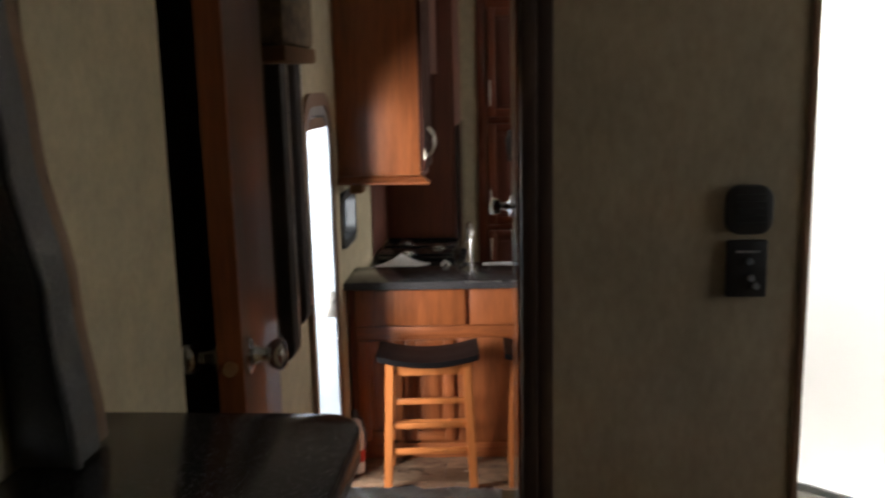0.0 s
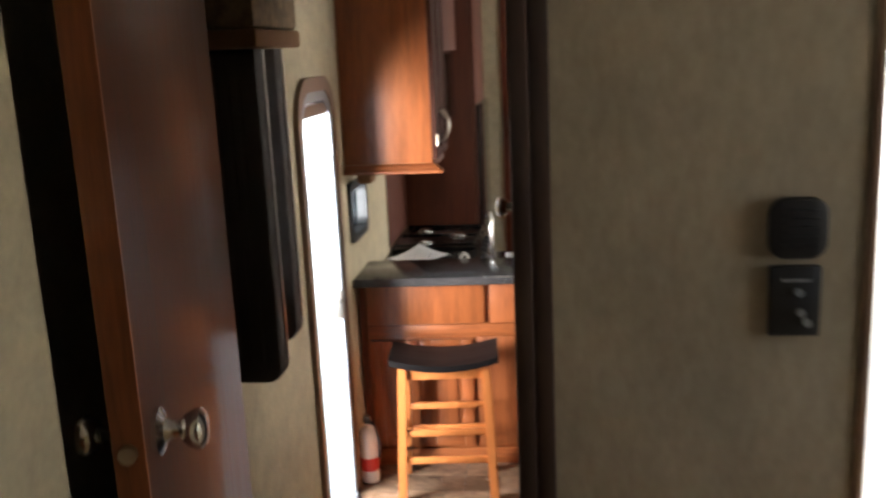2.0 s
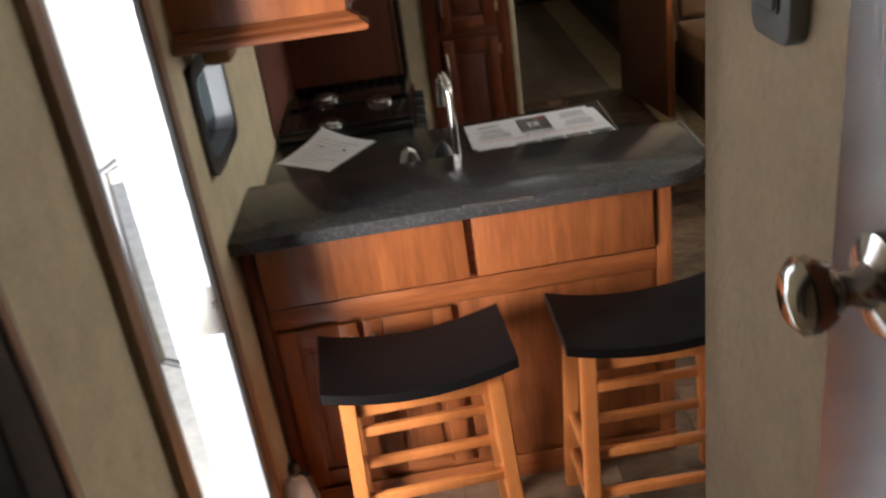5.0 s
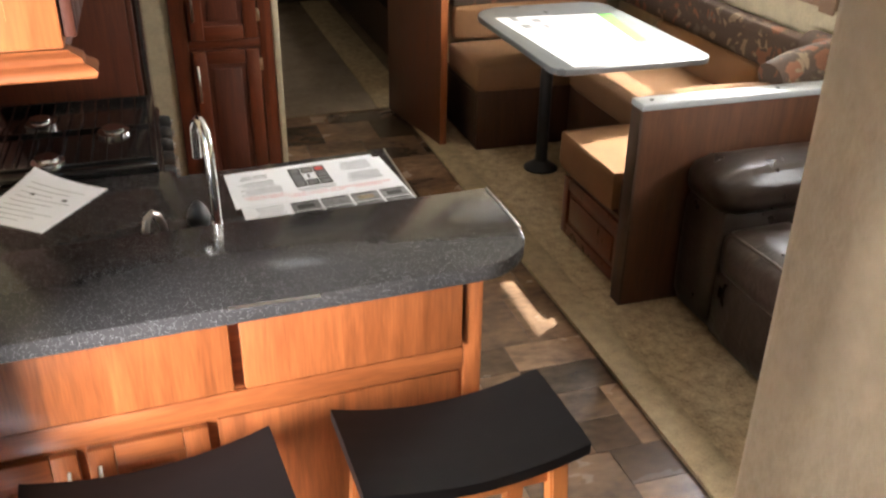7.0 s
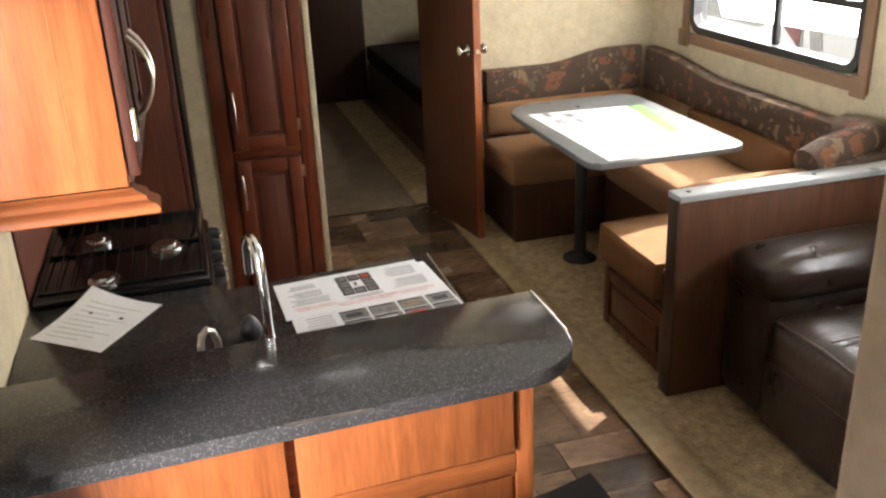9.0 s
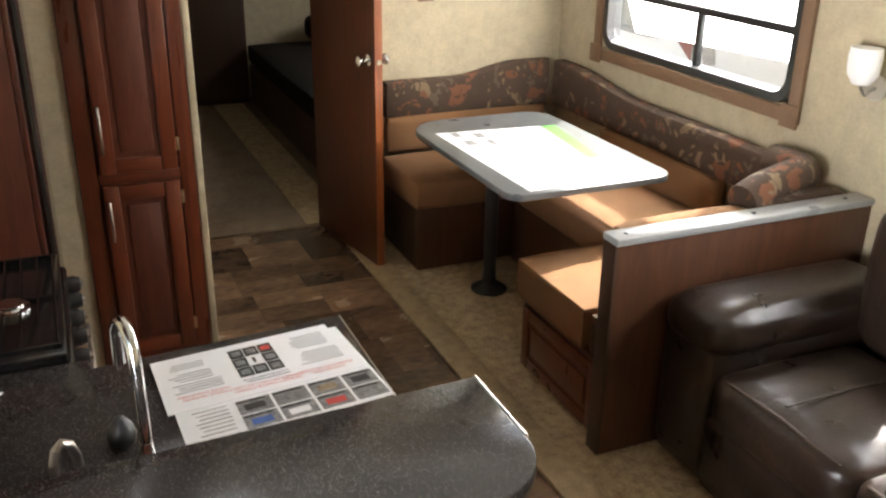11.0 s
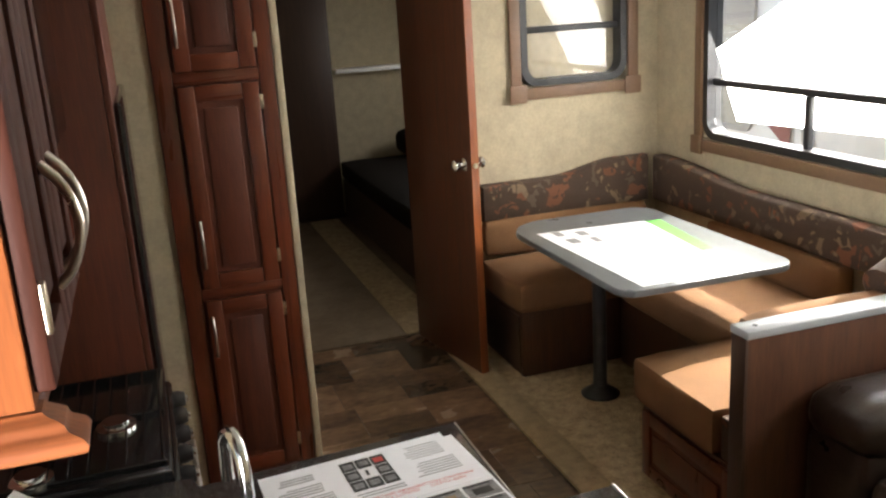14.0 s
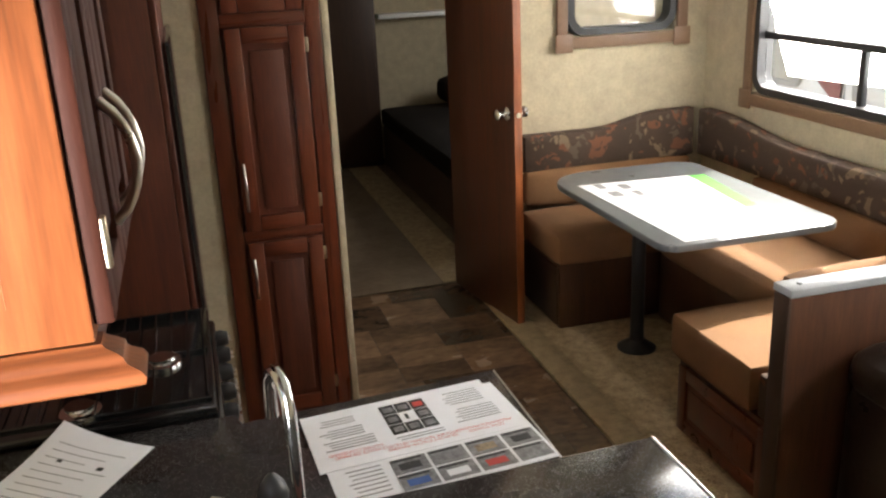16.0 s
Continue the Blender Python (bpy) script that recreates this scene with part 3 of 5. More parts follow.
w4 = window("window_4", "x", BX, 1, 0.35, 1.19, 1.50, 2.10, "black-framed exit window above the dresser", 1.71, trimmed=False, r=0.14, pane_mat=M_darkglass, edge=0.085, frame_mat=M_blackgloss)
part("latch", tube([(BX + 0.016, 1.125, 1.695), (BX + 0.026, 1.128, 1.691), (BX + 0.03, 1.138, 1.675), (BX + 0.028, 1.141, 1.62)], 0.0045), M_redplastic, w4, "red emergency exit latch")
part("latch_base", box(BX + 0.013, BX + 0.018, 1.119, 1.132, 1.675, 1.717, 0.002), M_redplastic, w4)
part("sticker", box(BX - 0.032, BX - 0.030, 0.94, 1.04, 1.60, 1.66), M_paper, w4, "white exit sticker")
part("sticker_letter", box(BX - 0.0295, BX - 0.029, 1.015, 1.02, 1.615, 1.645), M_redplastic, w4)
part("sticker_letter", box(BX - 0.0295, BX - 0.029, 1.003, 1.032, 1.646, 1.65), M_redplastic, w4)
window("window_5", "x", LX, 1, 3.06, 3.135, 1.2, 1.85, "narrow black-framed hall window", trimmed=False, r=0.02, edge=0.015)
window("window_6", "x", LX, 1, 4.53, 4.90, 1.05, 1.32, "small black-framed window by the kitchen counter", trimmed=False, r=0.06, pane_mat=M_darkglass)


def entry_door():
    d = thing("door_1", (LX, 4.15, 0), "arched entry doorway with a grey aluminium frame, door open outward", "door")
    tagged(d, kind="structure")
    arch = rounded(3.832, 4.308, 0.0, 1.738, (0.0, 0.0, 0.13, 0.13), 8)
    arch_in = rounded(3.866, 4.264, 0.012, 1.70, (0.0, 0.0, 0.10, 0.10), 8)
    part("door_frame", ring(arch, arch_in, LX - 0.10, LX + 0.012, "x"), M_alu, d)
    out = rounded(3.79, 4.352, -0.0, 1.79, (0.0, 0.0, 0.17, 0.17), 8)
    part("casing", ring(out, rounded(3.833, 4.307, 0.0, 1.737, (0.0, 0.0, 0.13, 0.13), 8), LX, LX + 0.018, "x"), M_wintrim, d, "brown arched casing")
    part("header_panel", box(LX - 0.05, LX + 0.006, 3.872, 4.258, 1.645, 1.688, 0.004), M_wintrim, d, "brown panel in the head of the arch")
    part("threshold", box(LX - 0.12, LX + 0.03, 3.87, 4.26, -0.01, 0.02, 0.004), M_alu, d)
    slab = part("door_leaf", box(LX - 0.17, LX - 0.12, 3.24, 3.80, 0.02, 1.70, 0.02), M_rv, d, "white entry door swung open outside")
    part("latch_plate", box(LX - 0.04, LX + 0.014, 4.262, 4.274, 0.80, 0.92, 0.003), M_nickel, d, "metal strike plate")
    part("grab_handle", tube([(LX - 0.10, 4.42, 0.62), (LX - 0.20, 4.42, 0.66), (LX - 0.20, 4.42, 1.15), (LX - 0.10, 4.42, 1.2)], 0.013), M_black, d)
    for k in range(3):
        part("outside_step", box(LX - 0.5 - 0.24 * k, LX - 0.2 - 0.24 * k, 3.86, 4.28, -0.24 - 0.2 * k, -0.20 - 0.2 * k, 0.008), M_alu, d, "folding metal outside step")


entry_door()


def knob(parent, p, way, rose=0.03):
    """A turned door knob on its rose, standing out along way."""
    ax = "x" if abs(way[0]) > 0.5 else "y"
    s = way[0] if ax == "x" else way[1]
    prof = [(rose, 0.0), (rose, 0.006), (0.016, 0.012), (0.011, 0.022), (0.011, 0.03), (0.020, 0.037), (0.026, 0.048), (0.026, 0.056), (0.018, 0.063), (0.0005, 0.065)]
    bm = lathe(prof, 24)
    rot = Vector((0, 0, 1)).rotation_difference(Vector(way)).to_matrix()
    bmesh.ops.rotate(bm, matrix=rot, verts=bm.verts)
    bmesh.ops.translate(bm, vec=p, verts=bm.verts)
    return part("knob", bm, M_chrome, parent, "chrome knob")


def leaf_door(name, hinge, tip, z0, z1, label, knob_z, kind="structure"):
    """A flat veneered door standing open, from its hinge line to its tip."""
    h, t = Vector((*hinge, 0)), Vector((*tip, 0))
    d = thing(name, (h.x, h.y, z0), label, "door")
    tagged(d, kind=kind)
    along = (t - h).normalized()
    side = Vector((along.y, -along.x, 0))
    th = 0.018
    out = [(h + side * th)[:2], (t + side * th)[:2], (t - side * th)[:2], (h - side * th)[:2]]
    part("door_leaf", prism(out, z0 + 0.012, z1, "z", 0.002), M_door, d)
    e0, e1 = t - along * 0.003, t + along * 0.003
    part("edge_band", prism([(e0 + side * (th + 0.001))[:2], (e1 + side * (th + 0.001))[:2], (e1 - side * (th + 0.001))[:2], (e0 - side * (th + 0.001))[:2]], z0 + 0.012, z1), M_cherry, d, "lighter edge band")
    at = t - along * 0.06
    for s in (1, -1):
        p = at + side * s * th
        knob(d, (p.x, p.y, knob_z), side * s)
    part("latch", cyl((*(t + along * 0.002)[:2], knob_z), (*(t + along * 0.012)[:2], knob_z), 0.011, n=14), M_brass, d)
    return d


leaf_door("door_2", (-0.142, 2.38), (-0.012, 1.70), U, 2.36, "brown wood-veneer bedroom door standing open against the wall", 1.41)
leaf_door("door_3", (1.385, 8.05), (1.50, 7.40), 0.0, 2.02, "brown wood-veneer bunk room door standing open", 1.02)

# hall switch plate and bathroom door knob on the hall wall
sw = thing("switch_plate", (0.41, 3.206, 1.63), "graphite plastic switch plate with a black rocker on the papered wall", "switch")
part("plate", prism(rounded(3.168, 3.244, 1.583, 1.674, 0.016), 0.402, 0.4175, "x", 0.003), M_graphite, sw)
part("panel", prism(rounded(3.185, 3.229, 1.605, 1.657, 0.004), 0.3995, 0.402, "x", 0.0008), M_black, sw, "black groove round the switch")
part("switch_bezel", prism(rounded(3.188, 3.226, 1.608, 1.654, 0.003), 0.3975, 0.3995, "x", 0.0008), M_graphite, sw)
part("rocker", prism([(0.3975, 1.618), (0.3975, 1.648), (0.3925, 1.648), (0.396, 1.632), (0.3945, 1.618)], 3.197, 3.217, "y", 0.0008), M_black, sw, "black rocker")


def bath_door():
    d = thing("door_4", (0.34, 2.75, U), "dark cherry bathroom door in the hall wall", "door")
    tagged(d, kind="structure")
    part("door_leaf", prism([(0.425, 2.425), (0.4315, 2.425), (0.4185, 3.10), (0.412, 3.10)], U + 0.01, 2.3), M_gloss_door, d)
    knob(d, (0.4135, 3.03, 1.465), Vector((-1.0, -0.02, 0)).normalized(), 0.034)

bath_door()


# ---------------- bedroom ----------------
def raised_door(parent, axis, face, s, a0, a1, z0, z1, m_stile, m_rail, m_panel, name="door", rail=0.05, thick=0.02):
    """A framed cabinet door with a raised panel, standing out of a face along an axis (s: its sense)."""
    def blk(p, q, r, u, d0, d1, bev):
        lo, hi = sorted((face + s * d0, face + s * d1))
        return box(lo, hi, p, q, r, u, bev) if axis == "x" else box(p, q, lo, hi, r, u, bev)

    door = part(name, blk(a0 + 0.002, a1 - 0.002, z0 + 0.002, z1 - 0.002, 0, 0.0075, 0.0), m_stile, parent)
    for p0 in (a0, a1 - rail):
        part("door_stile", blk(p0, p0 + rail, z0, z1, 0.0, thick, 0.004), m_stile, door)
    for r0 in (z0, z1 - rail):
        part("door_rail", blk(a0 + rail + 0.0005, a1 - rail - 0.0005, r0, r0 + rail, 0, thick - 0.001, 0.003), m_rail, door)
    b = blk(a0 + rail + 0.0005, a1 - rail - 0.0005, z0 + rail + 0.0005, z1 - rail - 0.0005, 0, 0.008, 0)
    merge(b, blk(a0 + rail + 0.022, a1 - rail - 0.022, z0 + rail + 0.022, z1 - rail - 0.022, 0.008, 0.017, 0.008))
    part("raised_panel", b, m_panel, door)
    return door


def bow_handle(parent, axis, face, s, a, z0, z1, out=0.03, r=0.005):
    """An arched bar pull, upright."""
    pts = []
    for i in range(11):
        u = i / 10
        d = face + s * (out * math.sin(math.pi * u) ** 0.7)
        z = z0 + (z1 - z0) * u
        pts.append((d, a, z) if axis == "x" else (a, d, z))
    return part("handle", tube(pts, r, 10), M_nickel, parent, "arched nickel handle")


def hinge(parent, axis, face, s, a, z):
    lo, hi = sorted((face, face + s * 0.006))
    part("hinge", box(lo, hi, a - 0.007, a + 0.007, z - 0.025, z + 0.025, 0.002) if axis == "x" else box(a - 0.007, a + 0.007, lo, hi, z - 0.025, z + 0.025, 0.002), M_brass, parent)


dr = thing("dresser", (0.08, 0.5, U), "tall cherry dresser with a dark speckled top, beside the bedroom door", "dresser")
part("body", box(BX + 0.003, 0.195, -0.85, 1.30, U, 1.429, 0.004), M_cherry, dr)
part("top", prism(rounded(BX + 0.002, 0.252, -0.88, 1.362, (0, 0, 0.05, 0)), 1.43, 1.47, "z", 0.004), M_counter, dr, "dark speckled laminate top")
for y0, y1 in ((-0.8, -0.1), (-0.06, 0.60), (0.64, 1.27)):
    raised_door(dr, "x", 0.195, 1, y0, y1, U + 0.08, 1.36, M_cherry, M_cherry_y, M_cherry, name="drawer_front")

# side wing of the bedroom window dressing
def wing(name, y, base, outs, z0, z1, m, label, th):
    """A padded side wing: how far it stands out of the wall from top to bottom follows outs."""
    n = 18
    out = []
    for i in range(n + 1):
        u = i / n * (len(outs) - 1)
        k = min(int(u), len(outs) - 2)
        w = 0.5 - 0.5 * math.cos(math.pi * (u - k))
        out.append((base + outs[k] * (1 - w) + outs[k + 1] * w, z1 + (z0 - z1) * i / n))
    w = thing(name, (base + 0.03, y, z0), label, "window dressing")
    part("board", prism([(base + 0.002, z1)] + out + [(base + 0.002, z0)], y, y + th, "y", 0.006), m, w)
    part("piping", tube([(p[0] + 0.001, y + 0.004, p[1]) for p in out], 0.005, 8), m, w)
    part("back_board", prism([(base + 0.002, z1)] + [(p[0] - 0.006, p[1]) for p in out] + [(base + 0.002, z0)], y + th + 0.001, y + th + 0.03, "y", 0.004), M_wintrim, w, "brown backing board")
    return w


wing("side_wing", 1.20, BX, (0.02, 0.012, 0.025, 0.05, 0.065), 1.472, 2.1, M_fabric_grey, "grey-brown padded side wing with a curved edge beside the window", 0.06)
v1 = thing("valance", (LX + 0.06, 1.1, 2.12), "brown padded valance box over the bedroom window", "valance")
part("box", box(BX + 0.002, BX + 0.10, 0.25, 1.31, 2.105, 2.28, 0.012), M_fabric_brown, v1)

for y, z0, d in ((3.02, 0.99, 0.137), (3.155, 1.065, 0.147)):
    w = thing("side_wing", (LX + 0.06, y, z0), "tall dark brown pleated side wing of the hall window", "window dressing", "hall window wings")
    part("board", prism(rounded(LX + 0.002, LX + d, z0, 1.888, (0.0, 0.045, 0.0, 0.0)), y, y + 0.085, "y", 0.01), M_fabric_brown, w)
    part("metal_edge", box(LX + d + 0.002, LX + d + 0.005, y + 0.055, y + 0.063, z0 + 0.06, 1.885), M_nickel, w)
    for k in range(3):
        part("pleat", box(LX + 0.02 + 0.03 * k, LX + 0.034 + 0.03 * k, y - 0.007, y - 0.0005, z0 + 0.05, 1.88, 0.003), M_fabric_brown, w)
v2 = thing("valance", (LX + 0.07, 3.1, 1.89), "leaf-patterned valance box with a beige band over the hall window", "valance")
part("band", box(LX + 0.002, LX + 0.185, 2.90, 3.29, 1.89, 1.935, 0.008), M_seat, v2, "beige piped band")
part("box", box(LX + 0.002, LX + 0.18, 2.905, 3.285, 1.937, 2.20, 0.012), M_valance, v2)

# plates on the wall beside the doorway
tv = thing("wall_vent", (0.853, 2.12, 1.54), "black rounded thermostat cover on the papered wall", "thermostat")
part("cover", prism(rounded(0.810, 0.895, 1.537, 1.629, 0.026), 2.098, 2.1195, "y", 0.006), M_black, tv)
for k in range(5):
    part("slot", box(0.829, 0.877, 2.094, 2.0975, 1.556 + 0.013 * k, 1.561 + 0.013 * k), M_black, tv)
ol = thing("switch_plate", (0.852, 2.12, 1.417), "black control plate with two knobs on the papered wall", "switch")
part("plate", box(0.814, 0.889, 2.104, 2.1195, 1.417, 1.526, 0.004), M_black, ol)
for x, z in ((0.855, 1.487), (0.859, 1.455), (0.868, 1.44)):
    part("button", cyl((x, 2.095, z), (x, 2.1038, z), 0.006, n=12), M_alu, ol)
part("label", box(0.830, 0.873, 2.1005, 2.1035, 1.503, 1.507), M_greyink, ol)

# shower stall across the corner
sh = thing("shower_stall", (1.5, 2.85, U), "white corner shower with an obscure glass front on a beige curb", "shower")
A0, A1 = Vector((0.962, 3.44)), Vector((2.04, 2.53))
dv = (A1 - A0).normalized()
nv = Vector((dv.y, -dv.x))


def strip(a, b, off0, off1, z0, z1, bev=0.0):
    p, q = A0 + dv * a, A0 + dv * b
    return prism([(p + nv * off0)[:], (q + nv * off0)[:], (q + nv * off1)[:], (p + nv * off1)[:]], z0, z1, "z", bev)


LEN = (A1 - A0).length
part("curb", strip(0, LEN, 0.0, 0.07, U, U + 0.13, 0.006), M_wall_end, sh, "beige shower curb")
part("track", strip(0, LEN, 0.012, 0.05, U + 0.132, U + 0.155, 0.002), M_rv, sh, "white track")
part("lower_rail", strip(0, LEN, 0.022, 0.042, U + 0.157, U + 0.178), M_alu, sh)
part("glass", strip(0.01, LEN - 0.01, 0.03, 0.036, U + 0.18, CEIL - 0.06), M_frost, sh, "obscure glass")
part("post", strip(0.735, 0.765, 0.02, 0.045, U + 0.18, CEIL - 0.06, 0.003), M_alu, sh)
part("side_lining", box(0.957, 0.962, 2.21, 3.44, U, CEIL), M_white, sh)
part("back_lining", box(0.966, 2.036, 3.445, 3.455, U, CEIL), M_white, sh)
part("end_lining", box(2.038, 2.046, 2.50, 3.44, U, CEIL), M_white, sh)
part("tray", prism([(0.97, 3.44), (2.035, 3.44), (2.035, 2.56)], U, U + 0.05), M_white, sh)

# clear film on the raised floor
fb = bmesh.new()
bmesh.ops.create_grid(fb, x_segments=70, y_segments=130, size=0.5)
for v in fb.verts:
    x, y = v.co.x, v.co.y
    v.co = Vector((0.02 + x * 0.70, 2.62 + y * 1.54, U + 0.006 + 0.016 * abs(noise.noise(Vector((x * 9, y * 22, 1.0)))) + 0.018 * abs(noise.noise(Vector((x * 22 + y * 9, y * 40, 4.0))))))
solid("floor_film", fb, M_plastic, "crinkled clear protective film on the raised floor", "floor film")


# ---------------- kitchen ----------------
pen = thing("peninsula_cabinet", (0, 0, 0), "cherry peninsula cabinet with drawer fronts and panel doors", "cabinet")
BT, CT = 0.90, 0.82   # bar top, sink counter
FY, PT, PL = 0.0, BT - 0.04, -0.375
part("body", box(PL, 0.70, FY, 0.27, 0.0, PT, 0.003), M_cherry_x, pen)
part("stile", box(0.68, 0.722, FY - 0.012, FY, 0.0, PT, 0.003), M_cherry, pen)
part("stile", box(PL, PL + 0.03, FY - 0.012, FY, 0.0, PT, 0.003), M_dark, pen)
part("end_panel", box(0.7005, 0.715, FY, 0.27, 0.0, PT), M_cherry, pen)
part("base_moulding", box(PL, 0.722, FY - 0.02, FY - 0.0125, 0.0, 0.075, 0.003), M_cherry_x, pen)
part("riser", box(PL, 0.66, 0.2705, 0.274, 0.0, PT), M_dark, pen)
for x0, x1 in ((-0.34, 0.186), (0.207, 0.672)):
    part("drawer_front", box(x0, x1, FY - 0.022, FY - 0.001, 0.675, PT - 0.01, 0.005), M_cherry, pen)
part("rail", box(PL + 0.031, 0.679, FY - 0.012, FY - 0.0005, 0.612, 0.667, 0.004), M_cherry_x, pen)
for x0, x1 in ((-0.335, -0.125), (-0.108, 0.125)):
    raised_door(pen, "y", FY, -1, x0, x1, 0.09, 0.60, M_cherry, M_cherry_x, M_cherry)
part("flat_panel", box(0.145, 0.672, FY - 0.008, FY - 0.0005, 0.085, 0.605, 0.003), M_cherry, pen)
bow_handle(pen, "y", FY - 0.02, -1, -0.145, 0.49, 0.56, 0.022, 0.004)
bow_handle(pen, "y", FY - 0.02, -1, -0.088, 0.49, 0.56, 0.022, 0.004)
pen.matrix_world = pose(0, 4.602, 0, 0, 0, 3.0)

bar = thing("bar_counter", (0.2, 4.74, BT), "raised dark speckled laminate bar top with a rounded end", "countertop")
outl = [(LX + 0.003, 4.512), (0.69, 4.562)]
outl += [(0.69 + 0.139 * math.sin(a), 4.702 - 0.139 * math.cos(a)) for a in [radians(9 * i) for i in range(1, 11)]]
outl += [(0.829, 4.928), (LX + 0.003, 4.880)]
part("slab", prism(outl, BT - 0.038, BT, "z", 0.005), M_counter, bar)
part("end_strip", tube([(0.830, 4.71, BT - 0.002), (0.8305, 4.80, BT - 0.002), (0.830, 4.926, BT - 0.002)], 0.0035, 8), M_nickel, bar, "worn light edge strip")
# Pale metal sliver laid in as the roof vent's reflection on the bar edge.
part("chip", box(0.19, 0.36, 4.5385, 4.5415, BT - 0.004, BT + 0.0008), M_nickel, bar, "roof vent glint painted on the front edge")
ct = thing("countertop", (0.1, 5.2, CT), "dark speckled laminate sink counter behind the bar", "countertop")
part("slab", prism([(LX + 0.003, 4.845), (0.70, 4.885), (0.70, 5.435), (0.13, 5.387), (0.12, 5.43), (LX + 0.003, 5.43)], CT - 0.038, CT, "z", 0.004), M_counter, ct)
part("edge_line", tube([(0.702, 4.93, CT), (0.702, 5.43, CT)], 0.002, 8), M_nickel, ct, "pale edge line")
kb = thing("sink_cabinet", (0.1, 5.2, 0), "cherry base cabinet under the sink counter", "cabinet")
part("body", box(PL, 0.66, 5.16, 5.375, 0.0, CT - 0.04, 0.003), M_cherry, kb)

# sink faucet, small spout, stopper
FX, FYY = 0.203, 4.985
fa = thing("faucet", (FX, FYY, CT), "tall chrome gooseneck kitchen faucet on the countertop", "faucet")
pts = [(FX, FYY, CT + 0.01), (FX, FYY, CT + 0.205)]
pts += [(FX - 0.012 * (1 - math.cos(a)), FYY + 0.045 * (1 - math.cos(a)), CT + 0.205 + 0.068 * math.sin(a)) for a in [radians(18 * i) for i in range(1, 10)]]
pts += [(FX - 0.024, FYY + 0.09, CT + 0.17)]
part("spout", tube(pts, 0.0115, 14), M_chrome, fa)
part("base", lathe([(0.026, 0), (0.026, 0.008), (0.018, 0.016), (0.015, 0.03), (0.0125, 0.05)], 24, None, (FX, FYY, CT)), M_chrome, fa)
sp = thing("soap_spout", (0.05, 5.0, CT), "small curved chrome spout on the countertop", "spout")
part("spout", tube([(0.048, 4.965, CT + 0.002), (0.048, 4.965, CT + 0.055), (0.054, 4.97, CT + 0.078), (0.066, 4.976, CT + 0.088), (0.078, 4.982, CT + 0.078), (0.086, 4.986, CT + 0.052), (0.087, 4.987, CT + 0.03)], 0.0085, 12), M_nickel, sp)
st = thing("tap_knob", (0.15, 5.07, CT), "black teardrop lever knob standing beside the faucet", "tap knob")
part("cup", lathe([(0.014, 0.0), (0.025, 0.014), (0.028, 0.03), (0.022, 0.05), (0.010, 0.066), (0.001, 0.072)], 20, None, (0.165, 5.055, CT)), M_black, st)


def quad_part(parent, name, m, cs, u0, u1, v0, v1, z, th=0.0006):
    """A flat patch between u and v fractions of a four-cornered sheet."""
    def at(u, v):
        a, b, c, d = [Vector(p) for p in cs]
        return (a * (1 - u) + b * u) * (1 - v) + (d * (1 - u) + c * u) * v
    out = [at(u0, v0)[:], at(u1, v0)[:], at(u1, v1)[:], at(u0, v1)[:]]
    return part(name, prism([tuple(p[:2]) for p in out], z, z + th), m, parent)


def lettering(parent, words, material, at, size, turn, z):
    """Flat printed words, as a mesh."""
    cu = bpy.data.curves.new("words", "FONT")
    cu.body, cu.size, cu.align_x, cu.align_y = words, size, "CENTER", "CENTER"
    tmp = bpy.data.objects.new("words", cu)
    scene.collection.objects.link(tmp)
    bpy.context.view_layer.update()
    me = bpy.data.meshes.new_from_object(tmp.evaluated_get(bpy.context.evaluated_depsgraph_get()))
    bpy.data.objects.remove(tmp)
    me.materials.clear()
    me.materials.append(material)
    me.transform(pose(at[0], at[1], z, 0, 0, turn))
    ob = new("heading", me)
    ob.parent = parent
    ob.location = -Vector(parent.location)
    return ob


# promotional flyer of two sheets, printed to be read from the other side
FC = [(0.246, 5.354), (0.673, 5.398), (0.704, 5.042), (0.262, 4.998)]
fl = thing("flyer", (0.44, 5.08, CT), "white printed flyer with photos and red headings on the countertop", "flyer")
quad_part(fl, "under_sheet", M_paper, FC, 0.03, 1.0, 0.06, 1.0, CT + 0.0008)
quad_part(fl, "top_sheet", M_paper, FC, 0.0, 0.955, 0.0, 0.63, CT + 0.0018, 0.0008)
Z1, Z2 = CT + 0.0016, CT + 0.0028
cols = ((0.30, 0.462), (0.476, 0.64), (0.655, 0.815), (0.83, 0.985))
tones = (M_ink, M_greyink, M_tan, M_ink, M_blue, M_paper, M_red, M_greyink)
for r, (v0, v1) in enumerate(((0.665, 0.81), (0.825, 0.965))):
    for c, (u0, u1) in enumerate(cols):
        ph = quad_part(fl, "photo", M_greyink, FC, u0, u1, v0, v1, Z1)
        quad_part(ph, "photo_band", M_ink, FC, u0 + 0.004, u1 - 0.02, v0 + 0.004, v0 + 0.026, Z1 + 0.0008, 0.0003)
        quad_part(ph, "photo_subject", tones[4 * r + c], FC, u0 + 0.03, u1 - 0.035, v0 + 0.05, v1 - 0.03, Z1 + 0.0008, 0.0003)
